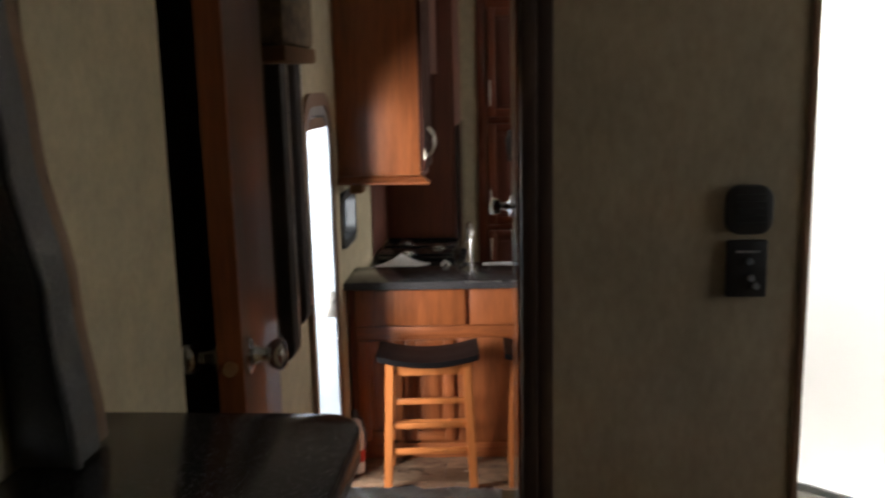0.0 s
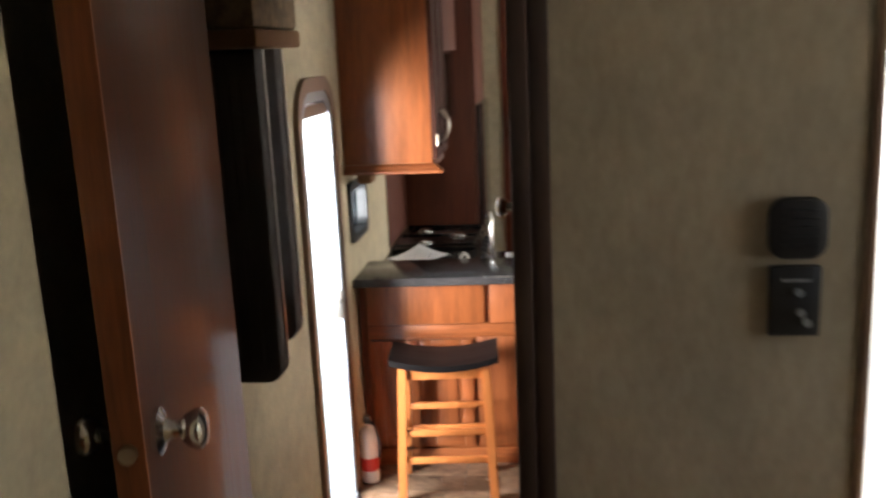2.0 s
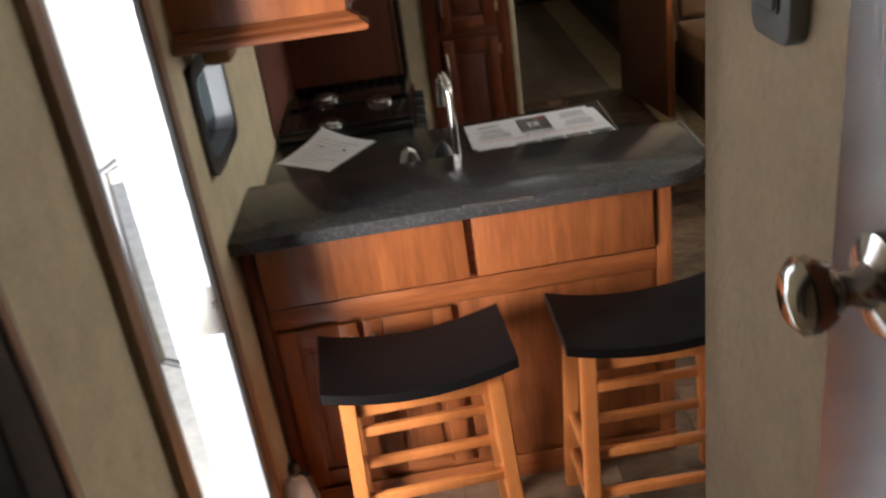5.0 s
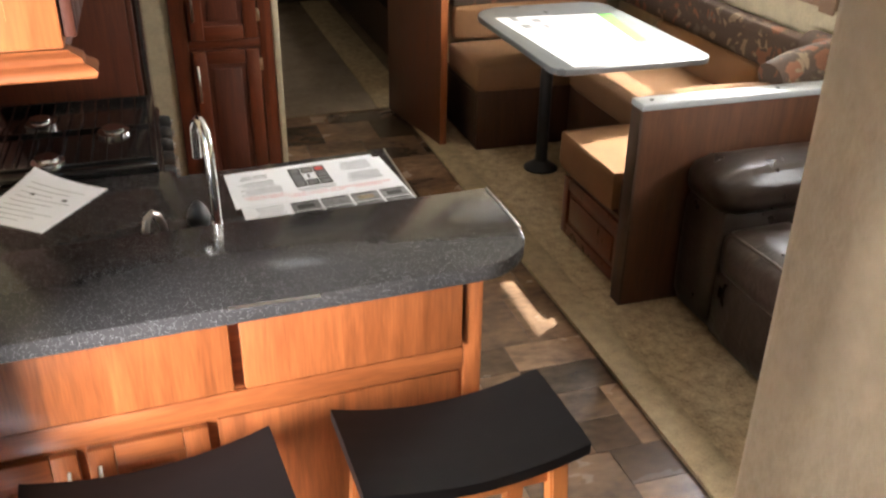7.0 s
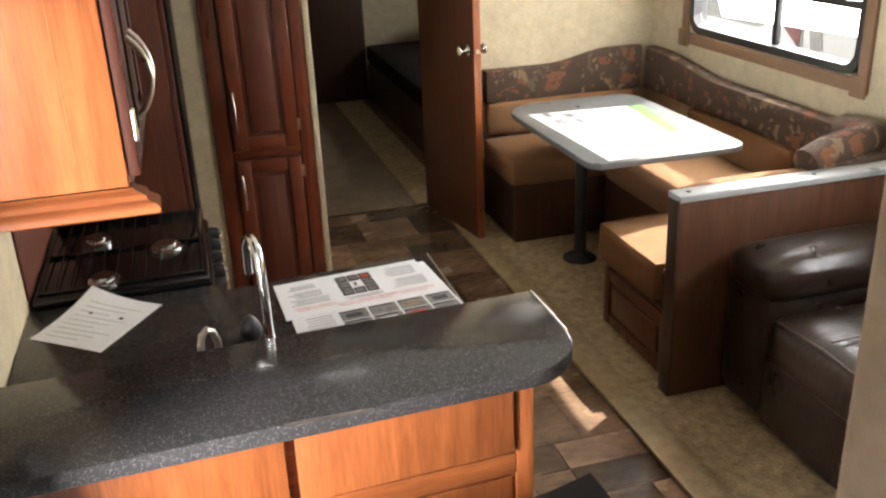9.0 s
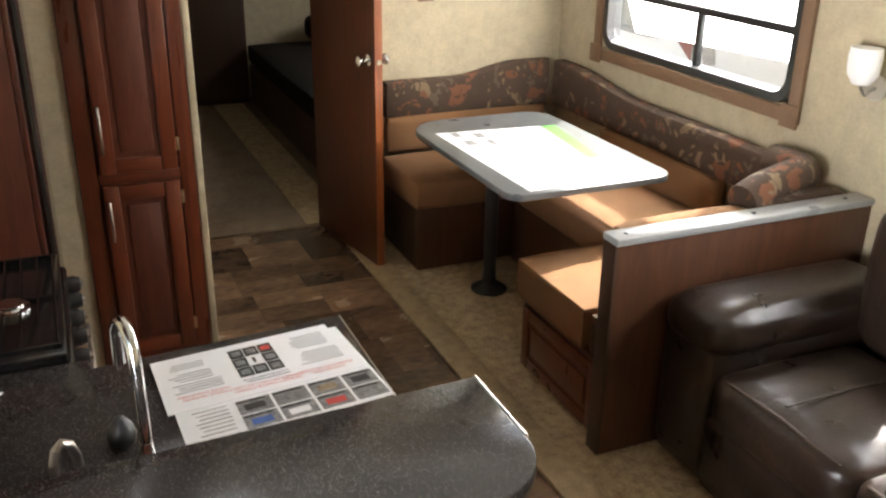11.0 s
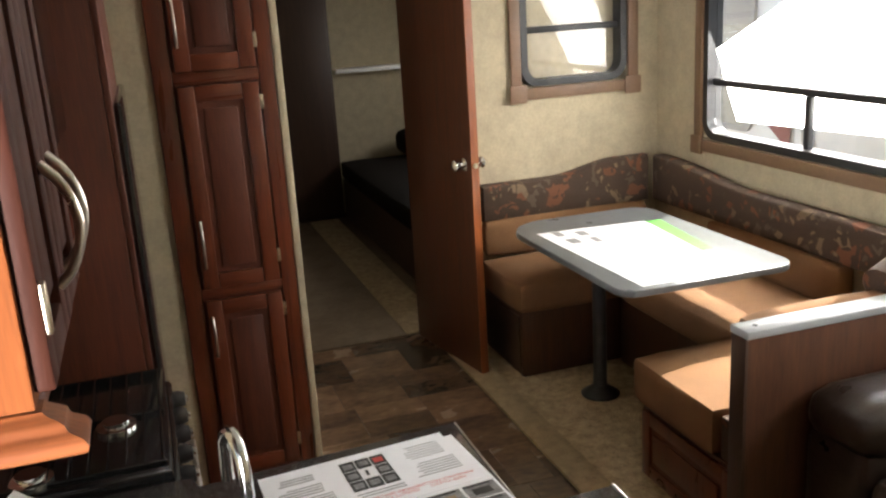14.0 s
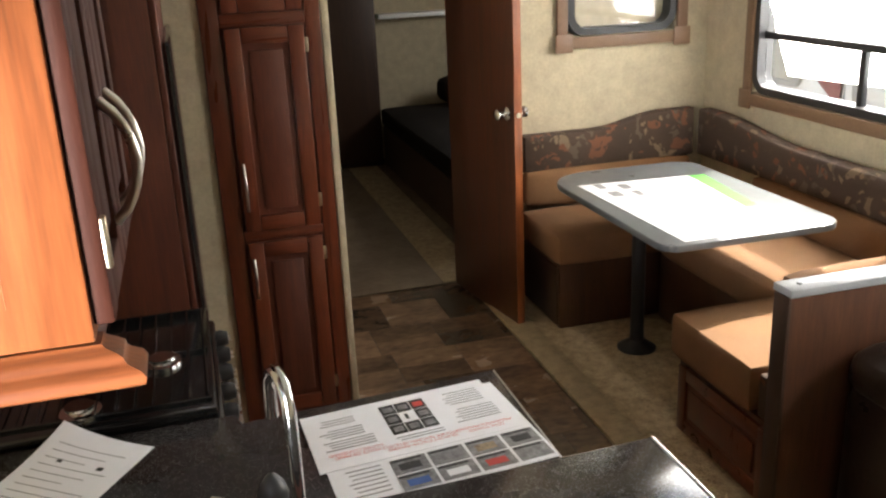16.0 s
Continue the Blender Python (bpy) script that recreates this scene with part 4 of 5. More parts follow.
for r in range(3):
    for c in range(3):
        if (r, c) == (1, 1):
            quad_part(fl, "photo", M_ink, FC, 0.485, 0.50, 0.215, 0.275, Z2)
            continue
        u0, v0 = 0.385 + 0.078 * c, 0.075 + 0.118 * r
        ph = quad_part(fl, "photo", M_ink, FC, u0, u0 + 0.072, v0, v0 + 0.108, Z2)
        quad_part(ph, "photo_subject", M_red if (r, c) == (0, 2) else M_greyink, FC, u0 + 0.012, u0 + 0.06, v0 + 0.03, v0 + 0.085, Z2 + 0.0008, 0.0003)
random.seed(9)
for u0, u1, v0, n in ((0.07, 0.25, 0.10, 3), (0.06, 0.27, 0.22, 4), (0.06, 0.30, 0.345, 4), (0.37, 0.62, 0.455, 2), (0.70, 0.90, 0.09, 6), (0.69, 0.92, 0.30, 6)):
    for k in range(n):
        a = random.uniform(0, 0.05)
        quad_part(fl, "text_line", M_greyink, FC, u0 + a, u1, v0 + 0.028 * k, v0 + 0.028 * k + 0.007, Z2)
for k in range(7):
    quad_part(fl, "text_line", M_greyink, FC, 0.10 + 0.01 * (k % 3), 0.26, 0.67 + 0.04 * k, 0.677 + 0.04 * k, Z1)


def on_sheet(u, v):
    a, b, c, d = [Vector(p) for p in FC]
    return (a * (1 - u) + b * u) * (1 - v) + (d * (1 - u) + c * u) * v


for words, u, v in (("PEACE OF MIND", 0.19, 0.52), ("COMES STANDARD", 0.19, 0.485), ("QUALITY CIRCLE AWARD", 0.49, 0.565), ("WINNER 2010,2011,2012,2013", 0.49, 0.53), ("LEAK GUARD", 0.80, 0.565), ("ASSURANCE PROCESS", 0.80, 0.53)):
    lettering(fl, words, M_red, on_sheet(u, v), 0.0125, 185, Z2 + 0.0006)

# range
rg = thing("range", (-0.17, 5.744, 0), "black enamel gas range with steel burners and front knobs", "stove")
part("body", box(LX + 0.01, 0.075, 5.440, 6.030, 0.0, 0.81, 0.006), M_blackgloss, rg)
part("cooktop", box(LX + 0.008, 0.085, 5.437, 6.036, 0.812, 0.842, 0.008), M_blackgloss, rg)
part("control_panel", box(0.0755, 0.098, 5.446, 6.024, 0.69, 0.81, 0.012), M_blackgloss, rg)
part("oven_door", box(0.0755, 0.098, 5.451, 6.019, 0.12, 0.675, 0.008), M_blackgloss, rg)
part("oven_handle", tube([(0.099, 5.503, 0.64), (0.13, 5.503, 0.64), (0.13, 5.973, 0.64), (0.099, 5.973, 0.64)], 0.008), M_nickel, rg)
for k in range(5):
    kn = part("knob", lathe([(0.022, 0), (0.024, 0.012), (0.018, 0.03), (0.0, 0.032)], 18, None, (0.098, 5.55 + 0.108 * k, 0.765), "x"), M_black, rg)
    part("pointer", cyl((0.130, 5.55 + 0.108 * k, 0.765), (0.135, 5.55 + 0.108 * k, 0.765), 0.011, n=14), M_chrome, kn)
for x, y in ((-0.03, 5.69), (-0.195, 5.50), (-0.235, 5.82)):
    bu = part("burner", lathe([(0.045, 0.0), (0.045, 0.012), (0.03, 0.016), (0.03, 0.024), (0.0, 0.026)], 22, None, (x, y, 0.842)), M_chrome, rg)
for k in range(12):
    x = -0.355 + 0.0385 * k
    part("grate_bar", box(x - 0.002, x + 0.002, 5.475, 6.001, 0.853, 0.858, 0.0015), M_blackgloss, rg)
for y in (5.471, 5.738, 6.005):
    part("grate_bar", box(-0.365, 0.075, y - 0.003, y + 0.003, 0.842, 0.8525, 0.002), M_blackgloss, rg)

# upper cabinet with its crown, doors and arched handles
uc = thing("upper_cabinet", (-0.2, 4.95, 1.37), "glossy cherry upper cabinet over the peninsula end", "cabinet")
UF = -0.003  # face of the cabinet body
part("body", box(LX + 0.004, UF, 4.50, 4.92, 1.405, 2.44, 0.003), M_cherry, uc)
cr = bmesh.new()
rings = []
for z, o in ((1.365, 0.024), (1.368, 0.0275), (1.374, 0.0285), (1.380, 0.026), (1.385, 0.0185), (1.388, 0.0165), (1.393, 0.0155), (1.397, 0.011), (1.401, 0.005), (1.4045, 0.003)):
    rings.append([cr.verts.new(p) for p in ((LX + 0.004, 4.50 - o, z), (UF + 1.5 * o, 4.50 - o, z), (UF + 1.5 * o, 4.53, z), (LX + 0.004, 4.53, z))])
for a, b in zip(rings, rings[1:]):
    for k in range(4):
        cr.faces.new((a[k], a[(k + 1) % 4], b[(k + 1) % 4], b[k]))
cr.faces.new(rings[0][::-1])
cr.faces.new(rings[-1])
part("moulding", cr, M_cherry_x, uc, "shaped cherry bottom moulding")
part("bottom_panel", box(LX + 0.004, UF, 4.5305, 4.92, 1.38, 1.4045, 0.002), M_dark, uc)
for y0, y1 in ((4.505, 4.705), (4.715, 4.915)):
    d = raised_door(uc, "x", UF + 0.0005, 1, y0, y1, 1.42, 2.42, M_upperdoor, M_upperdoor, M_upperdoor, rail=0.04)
for y in (4.672, 4.748):
    bow_handle(uc, "x", UF + 0.02, 1, y, 1.475, 1.61, 0.031, 0.006)
hinge(uc, "x", UF + 0.02, 1, 4.512, 1.50)
hinge(uc, "x", UF + 0.02, 1, 4.512, 2.2)
part("scratch", box(-0.075, -0.0742, 4.4993, 4.4999, 1.45, 2.2), M_stoolwood, uc, "pale scratch line")
ul = thing("outlet_box", (-0.40, 4.60, 1.30), "cream plastic fitting under the upper cabinet", "fitting")
part("box", box(-0.345, -0.28, 4.56, 4.66, 1.315, 1.3645, 0.012), M_seat, ul)

# range hood / tall fridge cabinet
tc_ = thing("tall_cabinet", (-0.2, 6.2, 0), "tall dark cherry refrigerator cabinet beside the stove", "cabinet")
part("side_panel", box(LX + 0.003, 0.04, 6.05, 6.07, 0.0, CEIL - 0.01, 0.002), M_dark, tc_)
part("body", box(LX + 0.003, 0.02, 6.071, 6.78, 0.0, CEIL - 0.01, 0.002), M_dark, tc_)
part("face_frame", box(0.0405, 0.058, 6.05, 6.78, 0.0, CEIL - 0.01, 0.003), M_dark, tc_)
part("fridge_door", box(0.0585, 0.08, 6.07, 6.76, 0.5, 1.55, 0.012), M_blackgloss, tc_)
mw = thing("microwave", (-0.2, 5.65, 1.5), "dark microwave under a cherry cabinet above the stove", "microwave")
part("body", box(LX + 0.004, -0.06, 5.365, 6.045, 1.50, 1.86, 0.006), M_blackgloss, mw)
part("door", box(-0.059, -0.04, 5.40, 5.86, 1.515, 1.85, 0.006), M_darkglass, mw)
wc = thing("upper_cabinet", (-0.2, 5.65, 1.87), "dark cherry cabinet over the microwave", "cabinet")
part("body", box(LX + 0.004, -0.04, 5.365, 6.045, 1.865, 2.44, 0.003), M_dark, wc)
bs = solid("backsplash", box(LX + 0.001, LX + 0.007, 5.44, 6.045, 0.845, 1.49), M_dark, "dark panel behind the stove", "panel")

# pantry
pa = thing("pantry_cabinet", (0.4, 7.2, 0), "tall cherry pantry with three raised-panel doors", "cabinet")
PY = 6.85
part("body", box(0.172, 0.578, PY + 0.012, 7.95, 0.0, CEIL - 0.01, 0.003), M_dark, pa)
part("stile", box(0.172, 0.235, PY, PY + 0.0115, 0.0, CEIL - 0.01, 0.002), M_pantry, pa)
part("stile", box(0.525, 0.578, PY, PY + 0.0115, 0.0, CEIL - 0.01, 0.002), M_pantry, pa)
for z0, z1 in ((0.0, 0.07), (0.765, 0.795), (1.52, 1.56), (2.3, CEIL - 0.01)):
    part("rail", box(0.2355, 0.5245, PY, PY + 0.0115, z0, z1, 0.002), M_pantry_x, pa)
for z0, z1 in ((0.065, 0.755), (0.80, 1.515), (1.565, 2.31)):
    d = raised_door(pa, "y", PY - 0.0005, -1, 0.245, 0.515, z0, z1, M_pantry, M_pantry_x, M_dark, rail=0.055)
    bow_handle(pa, "y", PY - 0.022, -1, 0.262, *((z1 - 0.21, z1 - 0.06) if z0 < 0.1 else (z0 + 0.08, z0 + 0.25)), 0.028, 0.005)
    for z in (z0 + 0.09, z1 - 0.07):
        hinge(pa, "y", PY - 0.004, -1, 0.521, z)
solid("trim_pantry", box(0.58, 0.606, PY - 0.004, 8.04, 0.0, CEIL, 0.003), M_wall, "cream papered edge beside the pantry", "trim", "structure")


def stool_at(x, y, turn):
    s = thing("bar_stool", (0, 0, 0), "honey-wood bar stool with a dark curved saddle seat, at the peninsula", "stool", "stools at the peninsula")
    W, D, H = 0.455, 0.26, 0.60
    nx, ny = 24, 6
    b = bmesh.new()
    def top(u):
        return H + 0.035 * (2 * u - 1) ** 2 * 1.0
    g = [[[None] * (ny + 1) for _ in range(nx + 1)] for _ in range(2)]
    for k in range(2):
        for i in range(nx + 1):
            for j in range(ny + 1):
                u, v = i / nx, j / ny
                z = top(u) - (0.0 if k == 0 else 0.030) - (0.004 if j in (0, ny) and k == 0 else 0)
                g[k][i][j] = b.verts.new(((u - 0.5) * W, (v - 0.5) * D, z))
    for k in range(2):
        for i in range(nx):
            for j in range(ny):
                b.faces.new((g[k][i][j], g[k][i + 1][j], g[k][i + 1][j + 1], g[k][i][j + 1]))
    for i in range(nx):
        for j in (0, ny):
            b.faces.new((g[0][i][j], g[0][i + 1][j], g[1][i + 1][j], g[1][i][j]))
    for j in range(ny):
        for i in (0, nx):
            b.faces.new((g[0][i][j], g[0][i][j + 1], g[1][i][j + 1], g[1][i][j]))
    part("seat", b, M_stoolseat, s, "dark espresso saddle seat")
    for sx in (-1, 1):
        for sy in (-1, 1):
            tx, ty, bx, by = sx * 0.172, sy * 0.095, sx * 0.195, sy * 0.135
            o = 0.019
            l = bmesh.new()
            lo = [l.verts.new((bx + a * o, by + c * o, 0.0)) for a, c in ((-1, -1), (1, -1), (1, 1), (-1, 1))]
            hi = [l.verts.new((tx + a * o, ty + c * o, H - 0.008)) for a, c in ((-1, -1), (1, -1), (1, 1), (-1, 1))]
            l.faces.new(lo[::-1]); l.faces.new(hi)
            for i in range(4):
                l.faces.new((lo[i], lo[(i + 1) % 4], hi[(i + 1) % 4], hi[i]))
            bmesh.ops.bevel(l, geom=l.edges[:], offset=0.004, segments=2, affect="EDGES")
            part("leg", l, M_stoolwood, s)
    for sy in (-1, 1):
        n = 12
        out = [(-0.155 + 0.31 * k / n, top(0.5 + (-0.155 + 0.31 * k / n) / W) - 0.031) for k in range(n + 1)]
        prof = [(-0.155, H - 0.07)] + [(0.155, H - 0.07)] + out[::-1]
        part("apron", prism(prof, sy * 0.092 - 0.009, sy * 0.092 + 0.009, "y", 0.002), M_stoolwood, s)
        for z in (0.18, 0.30) if sy < 0 else (0.22, 0.33):
            yy = sy * (0.135 - 0.04 * z / H)
            w = 0.178 - 0.023 * z / H
            part("stretcher", box(-w, w, yy - 0.009, yy + 0.009, z - 0.014, z + 0.014, 0.004), M_stoolwood, s)
    for sx in (-1, 1):
        for z in (0.13, 0.26):
            xx = sx * (0.195 - 0.023 * z / H)
            part("stretcher", box(xx - 0.009, xx + 0.009, -0.113, 0.113, z - 0.014, z + 0.014, 0.004), M_stoolwood, s)
    s.matrix_world = pose(x, y, 0, 0, 0, turn)
    return s


s1 = stool_at(0.025, 4.372, 5)
copy_thing(s1, pose(0.598, 4.415, 0, 0, 0, 2))

ex = thing("fire_extinguisher", (-0.335, 4.41, 0), "white and red fire extinguisher on the floor by the door", "extinguisher")
part("cylinder", lathe([(0.0, 0.0), (0.038, 0.004), (0.04, 0.02), (0.04, 0.22), (0.03, 0.25), (0.014, 0.262), (0.014, 0.275)], 24, None, (-0.335, 4.41, 0.0)), M_rv, ex)
part("label", lathe([(0.0405, 0.06), (0.0408, 0.06), (0.0408, 0.12), (0.0405, 0.12)], 24, None, (-0.335, 4.41, 0.0)), M_redplastic, ex, "red label band")
part("valve", lathe([(0.016, 0.275), (0.018, 0.29), (0.012, 0.31), (0.0, 0.312)], 16, None, (-0.335, 4.41, 0.0)), M_black, ex)
part("lever", tube([(-0.335, 4.41, 0.305), (-0.325, 4.365, 0.33), (-0.32, 4.335, 0.325)], 0.006, 8), M_black, ex)
part("hose", tube([(-0.335, 4.41, 0.29), (-0.30, 4.395, 0.27), (-0.285, 4.39, 0.2), (-0.287, 4.39, 0.12)], 0.006, 8), M_black, ex)

# loose note on the counter
note = thing("note_sheet", (-0.2, 5.15, CT), "white printed sheet with a curled corner lying on the countertop", "paper")
NOTE = [Vector(p) for p in ((-0.362, 5.259), (-0.186, 5.123), (-0.045, 5.348), (-0.221, 5.458))]


def curled(name, u0, u1, v0, v1, lift, th, material, n=10):
    """A patch of the loose sheet, whose one corner curls up off the counter."""
    b = bmesh.new()
    grid = {}
    for i in range(n + 1):
        for k in range(n + 1):
            u, v = u0 + (u1 - u0) * i / n, v0 + (v1 - v0) * k / n
            p = (NOTE[0] * (1 - u) + NOTE[1] * u) * (1 - v) + (NOTE[3] * (1 - u) + NOTE[2] * u) * v
            z = CT + lift + 0.036 * (v * (1 - u)) ** 2.2 + 0.004 * u * (1 - u) * (1 - v)
            for side in (0, 1):
                grid[i, k, side] = b.verts.new((p.x, p.y, z + th * side))
    for i in range(n):
        for k in range(n):
            q = [(i, k), (i + 1, k), (i + 1, k + 1), (i, k + 1)]
            b.faces.new([grid[(*c, 1)] for c in q])
            b.faces.new([grid[(*c, 0)] for c in q[::-1]])
    rim = [(i, 0) for i in range(n)] + [(n, k) for k in range(n)] + [(i, n) for i in range(n, 0, -1)] + [(0, k) for k in range(n, 0, -1)]
    for p, q in zip(rim, rim[1:] + rim[:1]):
        b.faces.new((grid[(*p, 0)], grid[(*q, 0)], grid[(*q, 1)], grid[(*p, 1)]))
    return part(name, b, material, note)


curled("sheet", 0, 1, 0, 1, 0.0008, 0.0005, M_paper)
for k in range(9):
    curled("text_line", 0.12, 0.55 + 0.3 * ((k * 7) % 3) / 2, 0.12 + 0.085 * k, 0.127 + 0.085 * k, 0.0014, 0.0003, M_greyink, 6)
curled("text_block", 0.70, 0.76, 0.60, 0.64, 0.0014, 0.0003, M_ink, 4)
curled("text_block", 0.27, 0.32, 0.60, 0.64, 0.0014, 0.0003, M_ink, 4)


# ---------------- slide-out: dinette and sofa ----------------
hw = thing("half_wall", (2.1, 5.68, 0), "wood-grain half wall with a grey metal-capped top between sofa and dinette", "partition")
part("panel", box(1.655, SX - 0.002, 5.645, 5.71, 0.010, 0.775, 0.003), M_brownwood, hw)
part("end_board", box(1.6445, 1.6545, 5.643, 5.712, 0.012, 0.775, 0.002), M_trim, hw, "dark end board")
part("cap", box(1.645, SX - 0.002, 5.635, 5.72, 0.776, 0.80, 0.004), M_cap, hw, "grey cap board")
for x in (1.70, 2.2, 2.6):
    part("screw", lathe([(0.008, 0.0), (0.008, 0.003), (0.0, 0.004)], 14, None, (x, 5.678, 0.80)), M_black, hw)


def soft_box(x0, x1, y0, y1, z0, z1, r, puff=0.012, cuts=7):
    """A cushion: a rounded block whose faces swell a little."""
    b = box(x0, x1, y0, y1, z0, z1)
    bmesh.ops.subdivide_edges(b, edges=b.edges[:], cuts=cuts, use_grid_fill=True)
    c, h = Vector(((x0 + x1) / 2, (y0 + y1) / 2, (z0 + z1) / 2)), Vector(((x1 - x0) / 2, (y1 - y0) / 2, (z1 - z0) / 2))
    for v in b.verts:
        d = v.co - c
        q = Vector((max(-h.x + r, min(h.x - r, d.x)), max(-h.y + r, min(h.y - r, d.y)), max(-h.z + r, min(h.z - r, d.z))))
        o = d - q
        if o.length > 1e-6:
            o = o.normalized() * r
        u = [1 - (d[k] / h[k]) ** 2 for k in range(3)]
        sw_ = Vector((0, 0, 0))
        for k in range(3):
            a, bb = [j for j in range(3) if j != k]
            if abs(abs(d[k]) - h[k]) < 1e-5:
                sw_[k] = math.copysign(puff * max(0, u[a]) * max(0, u[bb]), d[k])
        v.co = c + q + o + sw_
    return b


nb = thing("dinette_bench", (2.1, 6.0, 0), "cherry dinette bench with brown suede seat cushion, beside the half wall", "bench", "dinette benches")
part("base", box(1.70, SX - 0.004, 5.712, 6.29, 0.010, 0.30, 0.003), M_brownwood, nb)
raised_door(nb, "x", 1.6995, -1, 5.74, 6.27, 0.03, 0.285, M_pantry, M_pantry_x, M_pantry, thick=0.018)
hinge(nb, "x", 1.68, -1, 5.735, 0.10)
hinge(nb, "x", 1.68, -1, 5.735, 0.23)
part("seat_cushion", soft_box(1.668, SX - 0.01, 5.83, 6.325, 0.302, 0.475, 0.03), M_seat, nb)
part("side_fabric", box(1.70, 1.80, 5.7125, 5.829, 0.302, 0.45, 0.01), M_leaf, nb)
part("back_cushion", soft_box(1.74, 2.30, 5.722, 5.828, 0.456, 0.78, 0.03), M_seat, nb)
bl = thing("bolster", (2.45, 5.85, 0.46), "leaf-patterned rolled bolster at the corner of the bench", "cushion", "leaf cushions")
bm = tube([(2.24, 5.78, 0.80), (2.34, 5.80, 0.83), (2.46, 5.82, 0.845), (2.58, 5.86, 0.84), (2.63, 5.94, 0.83), (2.64, 6.08, 0.82)], 0.062, 16)
part("roll", bm, M_leaf, bl)
part("support_cushion", soft_box(2.305, 2.69, 5.722, 5.83, 0.457, 0.80, 0.03), M_leaf, bl)

fbn = thing("dinette_bench", (2.1, 7.5, 0), "wood-grain dinette bench with brown suede seat cushion along the far wall", "bench", "dinette benches")
part("base", box(1.65, SX - 0.004, 7.285, FARY - 0.002, 0.010, 0.33, 0.003), M_brownwood, fbn)
part("toe_panel", box(1.64, 1.6495, 7.30, FARY - 0.03, 0.03, 0.31, 0.003), M_trim, fbn)
part("seat_cushion", soft_box(1.625, SX - 0.01, 7.235, FARY - 0.10, 0.332, 0.48, 0.03), M_seat, fbn)
part("seat_back", soft_box(1.67, SX - 0.12, FARY - 0.098, FARY - 0.03, 0.476, 0.66, 0.02), M_seat, fbn)
sbn = thing("dinette_bench", (2.5, 6.8, 0), "brown suede side seat of the dinette under the wide window", "bench", "dinette benches")
part("base", box(2.15, SX - 0.004, 6.345, 7.255, 0.010, 0.33, 0.003), M_brownwood, sbn)
part("seat_cushion", soft_box(2.12, SX - 0.01, 6.335, 7.23, 0.332, 0.475, 0.03), M_seat, sbn)


def back_strip(name, axis, a0, a1, label, low):
    """A padded back with an arched upper edge, along a wall."""
    b = thing(name, ((a0 + a1) / 2, FARY - 0.06, 0.6) if axis == "y" else (SX - 0.06, (a0 + a1) / 2, 0.6), label, "cushion", "leaf cushions")
    n = 20
    start, span = (0.40, 0.42) if axis == "y" else (0.52, 0.42)
    topl = [(a0 + (a1 - a0) * i / n, low + 0.062 * (0.5 - 0.5 * math.cos(math.pi * min(1, max(0, (i / n - start) / span))))) for i in range(n + 1)]
    prof = [(a0, 0.66), (a1, 0.66)] + topl[::-1]
    if axis == "y":
        part("pad", prism(prof, FARY - 0.095, FARY - 0.003, "y", 0.02), M_leaf, b)
    else:
        part("pad", prism(prof, SX - 0.095, SX - 0.003, "x", 0.02), M_leaf, b)
    return b


back_strip("back_cushion", "y", 1.66, SX - 0.1, "leaf-patterned padded back along the far wall", 0.84)
back_strip("back_cushion", "x", 6.10, FARY - 0.1, "leaf-patterned padded back under the wide window", 0.838)
part("lower_back", soft_box(SX - 0.10, SX - 0.012, 6.36, 7.24, 0.476, 0.655, 0.02), M_seat, sbn)

tb = thing("dinette_table", (1.98, 6.8, 0), "grey laminate dinette table on a black pedestal", "table")
part("tabletop", prism(rounded(1.60, 2.33, 6.25, 7.35, (0.07, 0.09, 0.12, 0.20), 8), 0.715, 0.743, "z", 0.006), M_table, tb)
part("pedestal", lathe([(0.085, 0.011), (0.085, 0.018), (0.06, 0.035), (0.032, 0.055), (0.03, 0.10), (0.03, 0.66), (0.08, 0.70), (0.08, 0.7145)], 26, None, (1.885, 6.97, 0.0)), M_black, tb)
tf = thing("table_flyer", (2.0, 6.8, 0.74), "white laminated flyer with a green strip on the dinette table", "flyer")
TC = [(1.69, 6.275), (2.08, 6.275), (2.17, 7.08), (1.664, 7.12)]
quad_part(tf, "sheet", M_paper, TC, 0, 1, 0, 1, 0.7442)
quad_part(tf, "green_strip", M_green, TC, 1.003, 1.14, 0.36, 0.99, 0.7451)
for u, v, w_ in ((0.12, 0.9, 0.07), (0.12, 0.74, 0.1), (0.3, 0.86, 0.09), (0.33, 0.72, 0.06)):
    quad_part(tf, "photo", M_greyink, TC, u, u + w_, v, v + 0.09, 0.7451)

# sofa
so = thing("sofa", (2.25, 4.85, 0), "dark brown leather sofa with plump arms and tufted seats", "sofa")
part("base", box(1.86, 2.62, 4.02, 5.62, 0.03, 0.27, 0.02), M_leather, so)
part("front_panel", soft_box(1.835, 1.875, 4.28, 5.36, 0.04, 0.30, 0.018, 0.006), M_leather, so)
for y0, y1 in ((5.37, 5.63), (4.02, 4.27)):
    arm = part("arm", soft_box(1.84, 2.60, y0, y1, 0.04, 0.50, 0.05, 0.01), M_leather, so)
    part("arm_pad", soft_box(1.83, 2.62, y0 - 0.012, y1 + 0.004, 0.46, 0.62, 0.07, 0.012, 9), M_leather, arm)
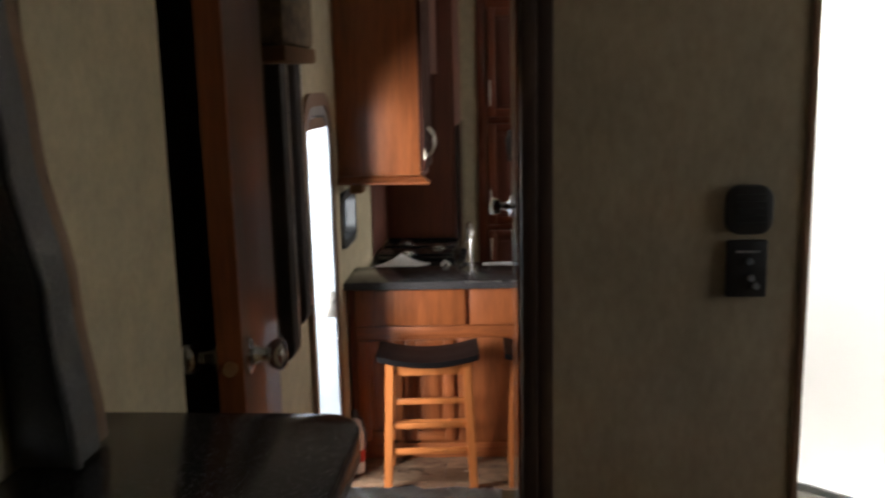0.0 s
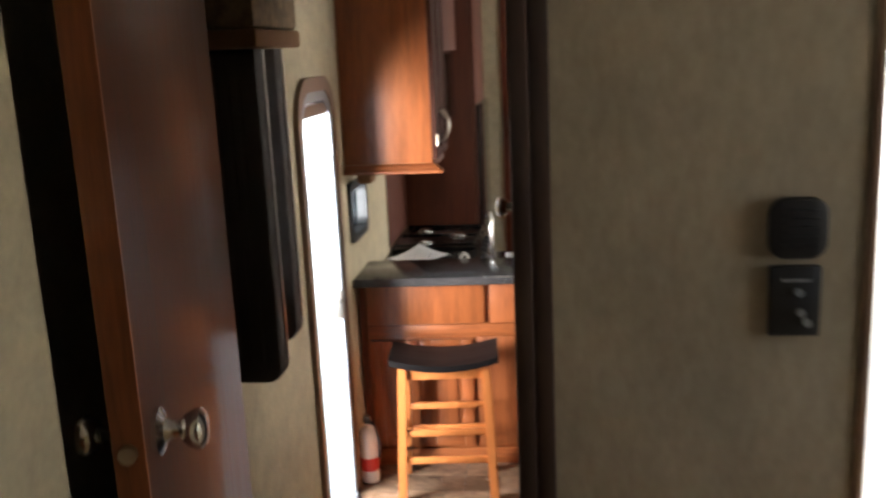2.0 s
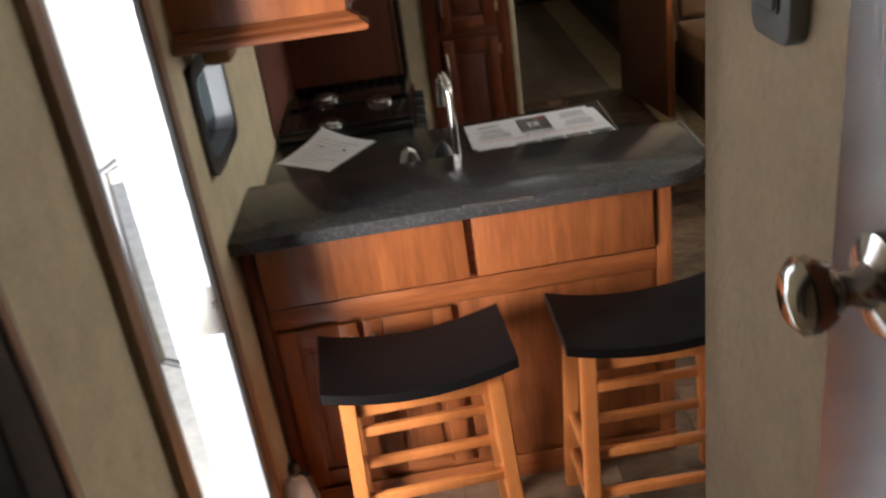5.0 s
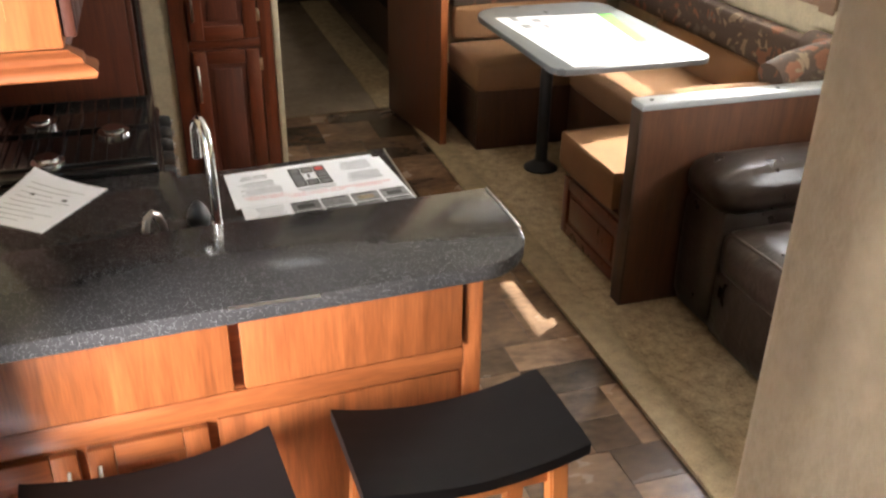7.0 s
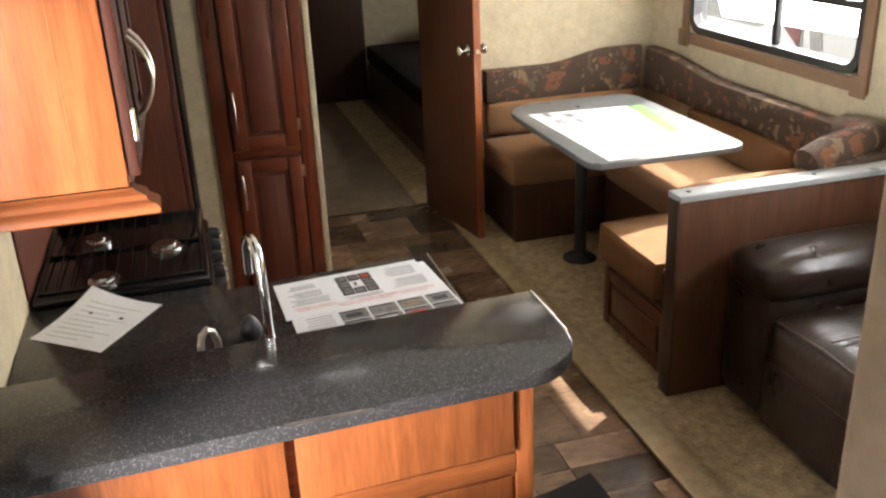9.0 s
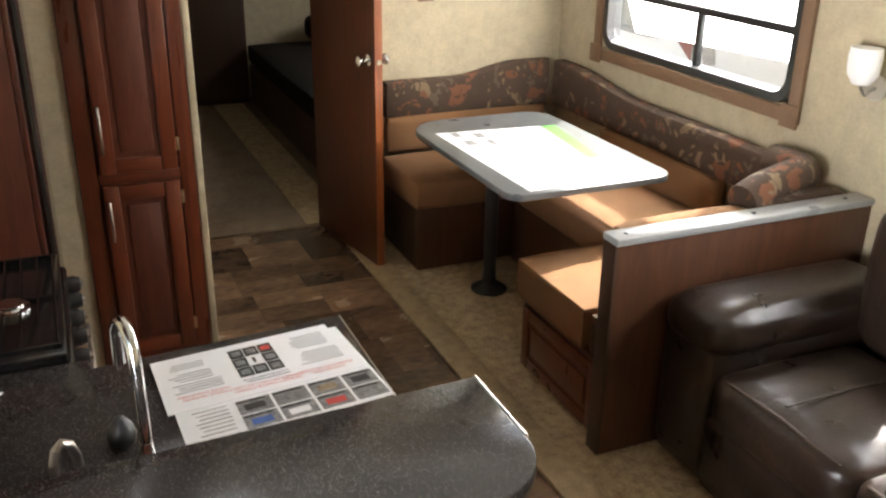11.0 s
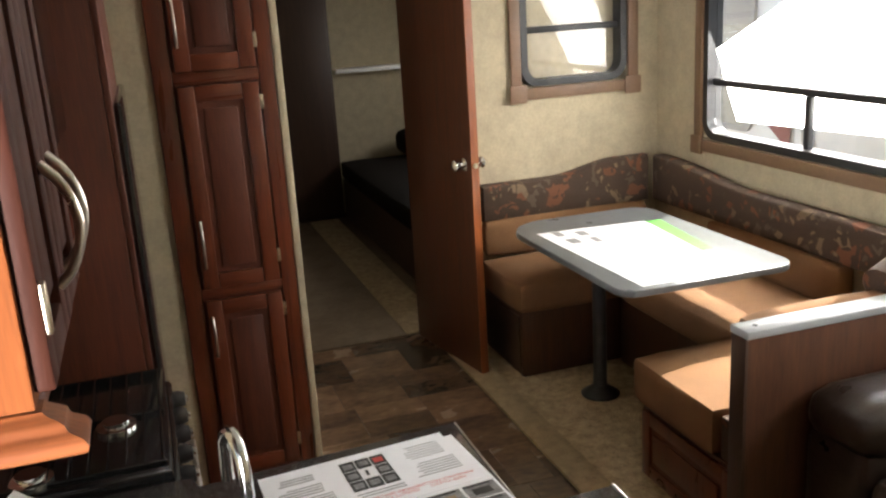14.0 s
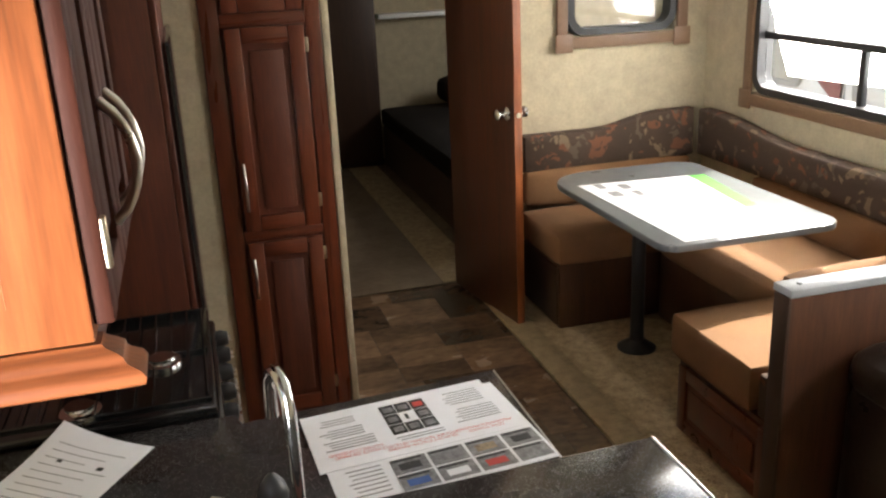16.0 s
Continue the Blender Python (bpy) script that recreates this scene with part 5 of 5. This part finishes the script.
for y0, y1 in ((4.825, 5.365), (4.28, 4.815)):
    seat = part("seat_cushion", soft_box(1.825, 2.40, y0, y1, 0.275, 0.455, 0.055, 0.022, 10), M_leather, so)
    part("piping", tube([(1.845, y0 + 0.04, 0.44), (1.845, (y0 + y1) / 2, 0.452), (1.845, y1 - 0.04, 0.44)], 0.006, 8), M_leather_edge, seat)
    part("tuft_seam", tube([(1.87, (y0 + y1) / 2, 0.478), (2.1, (y0 + y1) / 2, 0.483), (2.36, (y0 + y1) / 2, 0.474)], 0.004, 8), M_leather_edge, seat)
    part("back_cushion", soft_box(2.36, 2.63, y0, y1, 0.44, 0.93, 0.08, 0.03, 9), M_leather, so)

# wall lamp between the windows
wl = thing("wall_lamp", (SX - 0.06, 5.72, 1.15), "brass wall lamp with a white glass shade between the windows", "lamp")
part("back_plate", lathe([(0.045, 0.0), (0.045, 0.006), (0.02, 0.014)], 20, None, (SX - 0.016, 5.72, 1.17), "x"), M_nickel, wl)
part("arm", tube([(SX - 0.015, 5.72, 1.17), (SX - 0.06, 5.72, 1.15), (SX - 0.085, 5.72, 1.18)], 0.007, 10), M_nickel, wl)
part("shade", lathe([(0.03, 0.0), (0.05, 0.03), (0.055, 0.09), (0.05, 0.12)], 22, None, (SX - 0.085, 5.72, 1.19)), M_white, wl)

# roof vent over the aisle
rvn = thing("roof_vent", ((VX0 + VX1) / 2, (VY0 + VY1) / 2, CEIL), "white plastic roof vent with a frosted lid in the ceiling", "vent")
part("trim_ring", ring(rounded(VX0 - 0.03, VX1 + 0.03, VY0 - 0.03, VY1 + 0.03, 0.02), rounded(VX0 + 0.004, VX1 - 0.004, VY0 + 0.004, VY1 - 0.004, 0.01), CEIL - 0.012, CEIL - 0.001, "z"), M_white, rvn)
part("lid", box(VX0 + 0.003, VX1 - 0.003, VY0 + 0.003, VY1 - 0.003, CEIL + 0.085, CEIL + 0.09), M_lid, rvn, "milky plastic lid")

# bunk room beyond the doorway
bd = thing("bunk_bed", (2.2, 9.9, 0), "dark brown bunk sofa against the bunk room wall", "bed")
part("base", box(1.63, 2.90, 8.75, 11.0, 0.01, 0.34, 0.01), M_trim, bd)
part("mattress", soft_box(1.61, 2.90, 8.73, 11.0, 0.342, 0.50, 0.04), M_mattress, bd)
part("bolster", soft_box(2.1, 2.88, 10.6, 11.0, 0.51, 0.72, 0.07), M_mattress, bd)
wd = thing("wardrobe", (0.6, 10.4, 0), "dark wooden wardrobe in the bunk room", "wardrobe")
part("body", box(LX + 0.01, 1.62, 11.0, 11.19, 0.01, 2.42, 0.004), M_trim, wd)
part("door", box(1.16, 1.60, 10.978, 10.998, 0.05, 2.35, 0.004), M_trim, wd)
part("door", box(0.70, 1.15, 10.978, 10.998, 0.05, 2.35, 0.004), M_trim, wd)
sf = thing("shelf", (2.0, 11.1, 1.2), "white narrow shelf on the bunk room wall", "shelf")
part("board", box(1.66, 2.30, 11.05, 11.198, 1.20, 1.235, 0.004), M_white, sf)
solid("trim_bunk_carpet", box(1.31, 1.55, 8.09, 10.97, 0.0085, 0.014, 0.003), M_carpet, "paler carpet strip along the bunk", "trim", "structure")

# ---------------- floor tiles, last ----------------
random.seed(5)
floor_ob = bpy.data.objects["floor"]
tiles = {}


def lay(x0, x1, y0, y1):
    x0, x1, y1 = max(x0, LX + 0.004), min(x1, 1.43), min(y1, 8.075)
    if x1 - x0 < 0.03 or y1 - y0 < 0.03:
        return
    key = (round(x1 - x0, 3), round(y1 - y0, 3))
    if key not in tiles:
        tiles[key] = finish("tile", box(0.001, key[0] - 0.001, 0.001, key[1] - 0.001, -0.0025, 0.0, 0.0008, 1), M_tile, False)
    t = new("tile", tiles[key])
    t.parent = floor_ob
    t.location = (x0, y0, 0.0)


row, y = 0, 3.42
while y < 8.07:
    x = LX + 0.004 - (0.13, 0.02, 0.21)[row % 3]
    while x < 1.43:
        w_ = random.choice((0.15, 0.30, 0.30, 0.30))
        k = random.random()
        if w_ < 0.2 or k < 0.35:
            lay(x, x + w_, y, y + 0.15)
            lay(x, x + w_, y + 0.15, y + 0.30)
        else:
            lay(x, x + w_, y, y + 0.30)
        x += w_
    y += 0.30
    row += 1
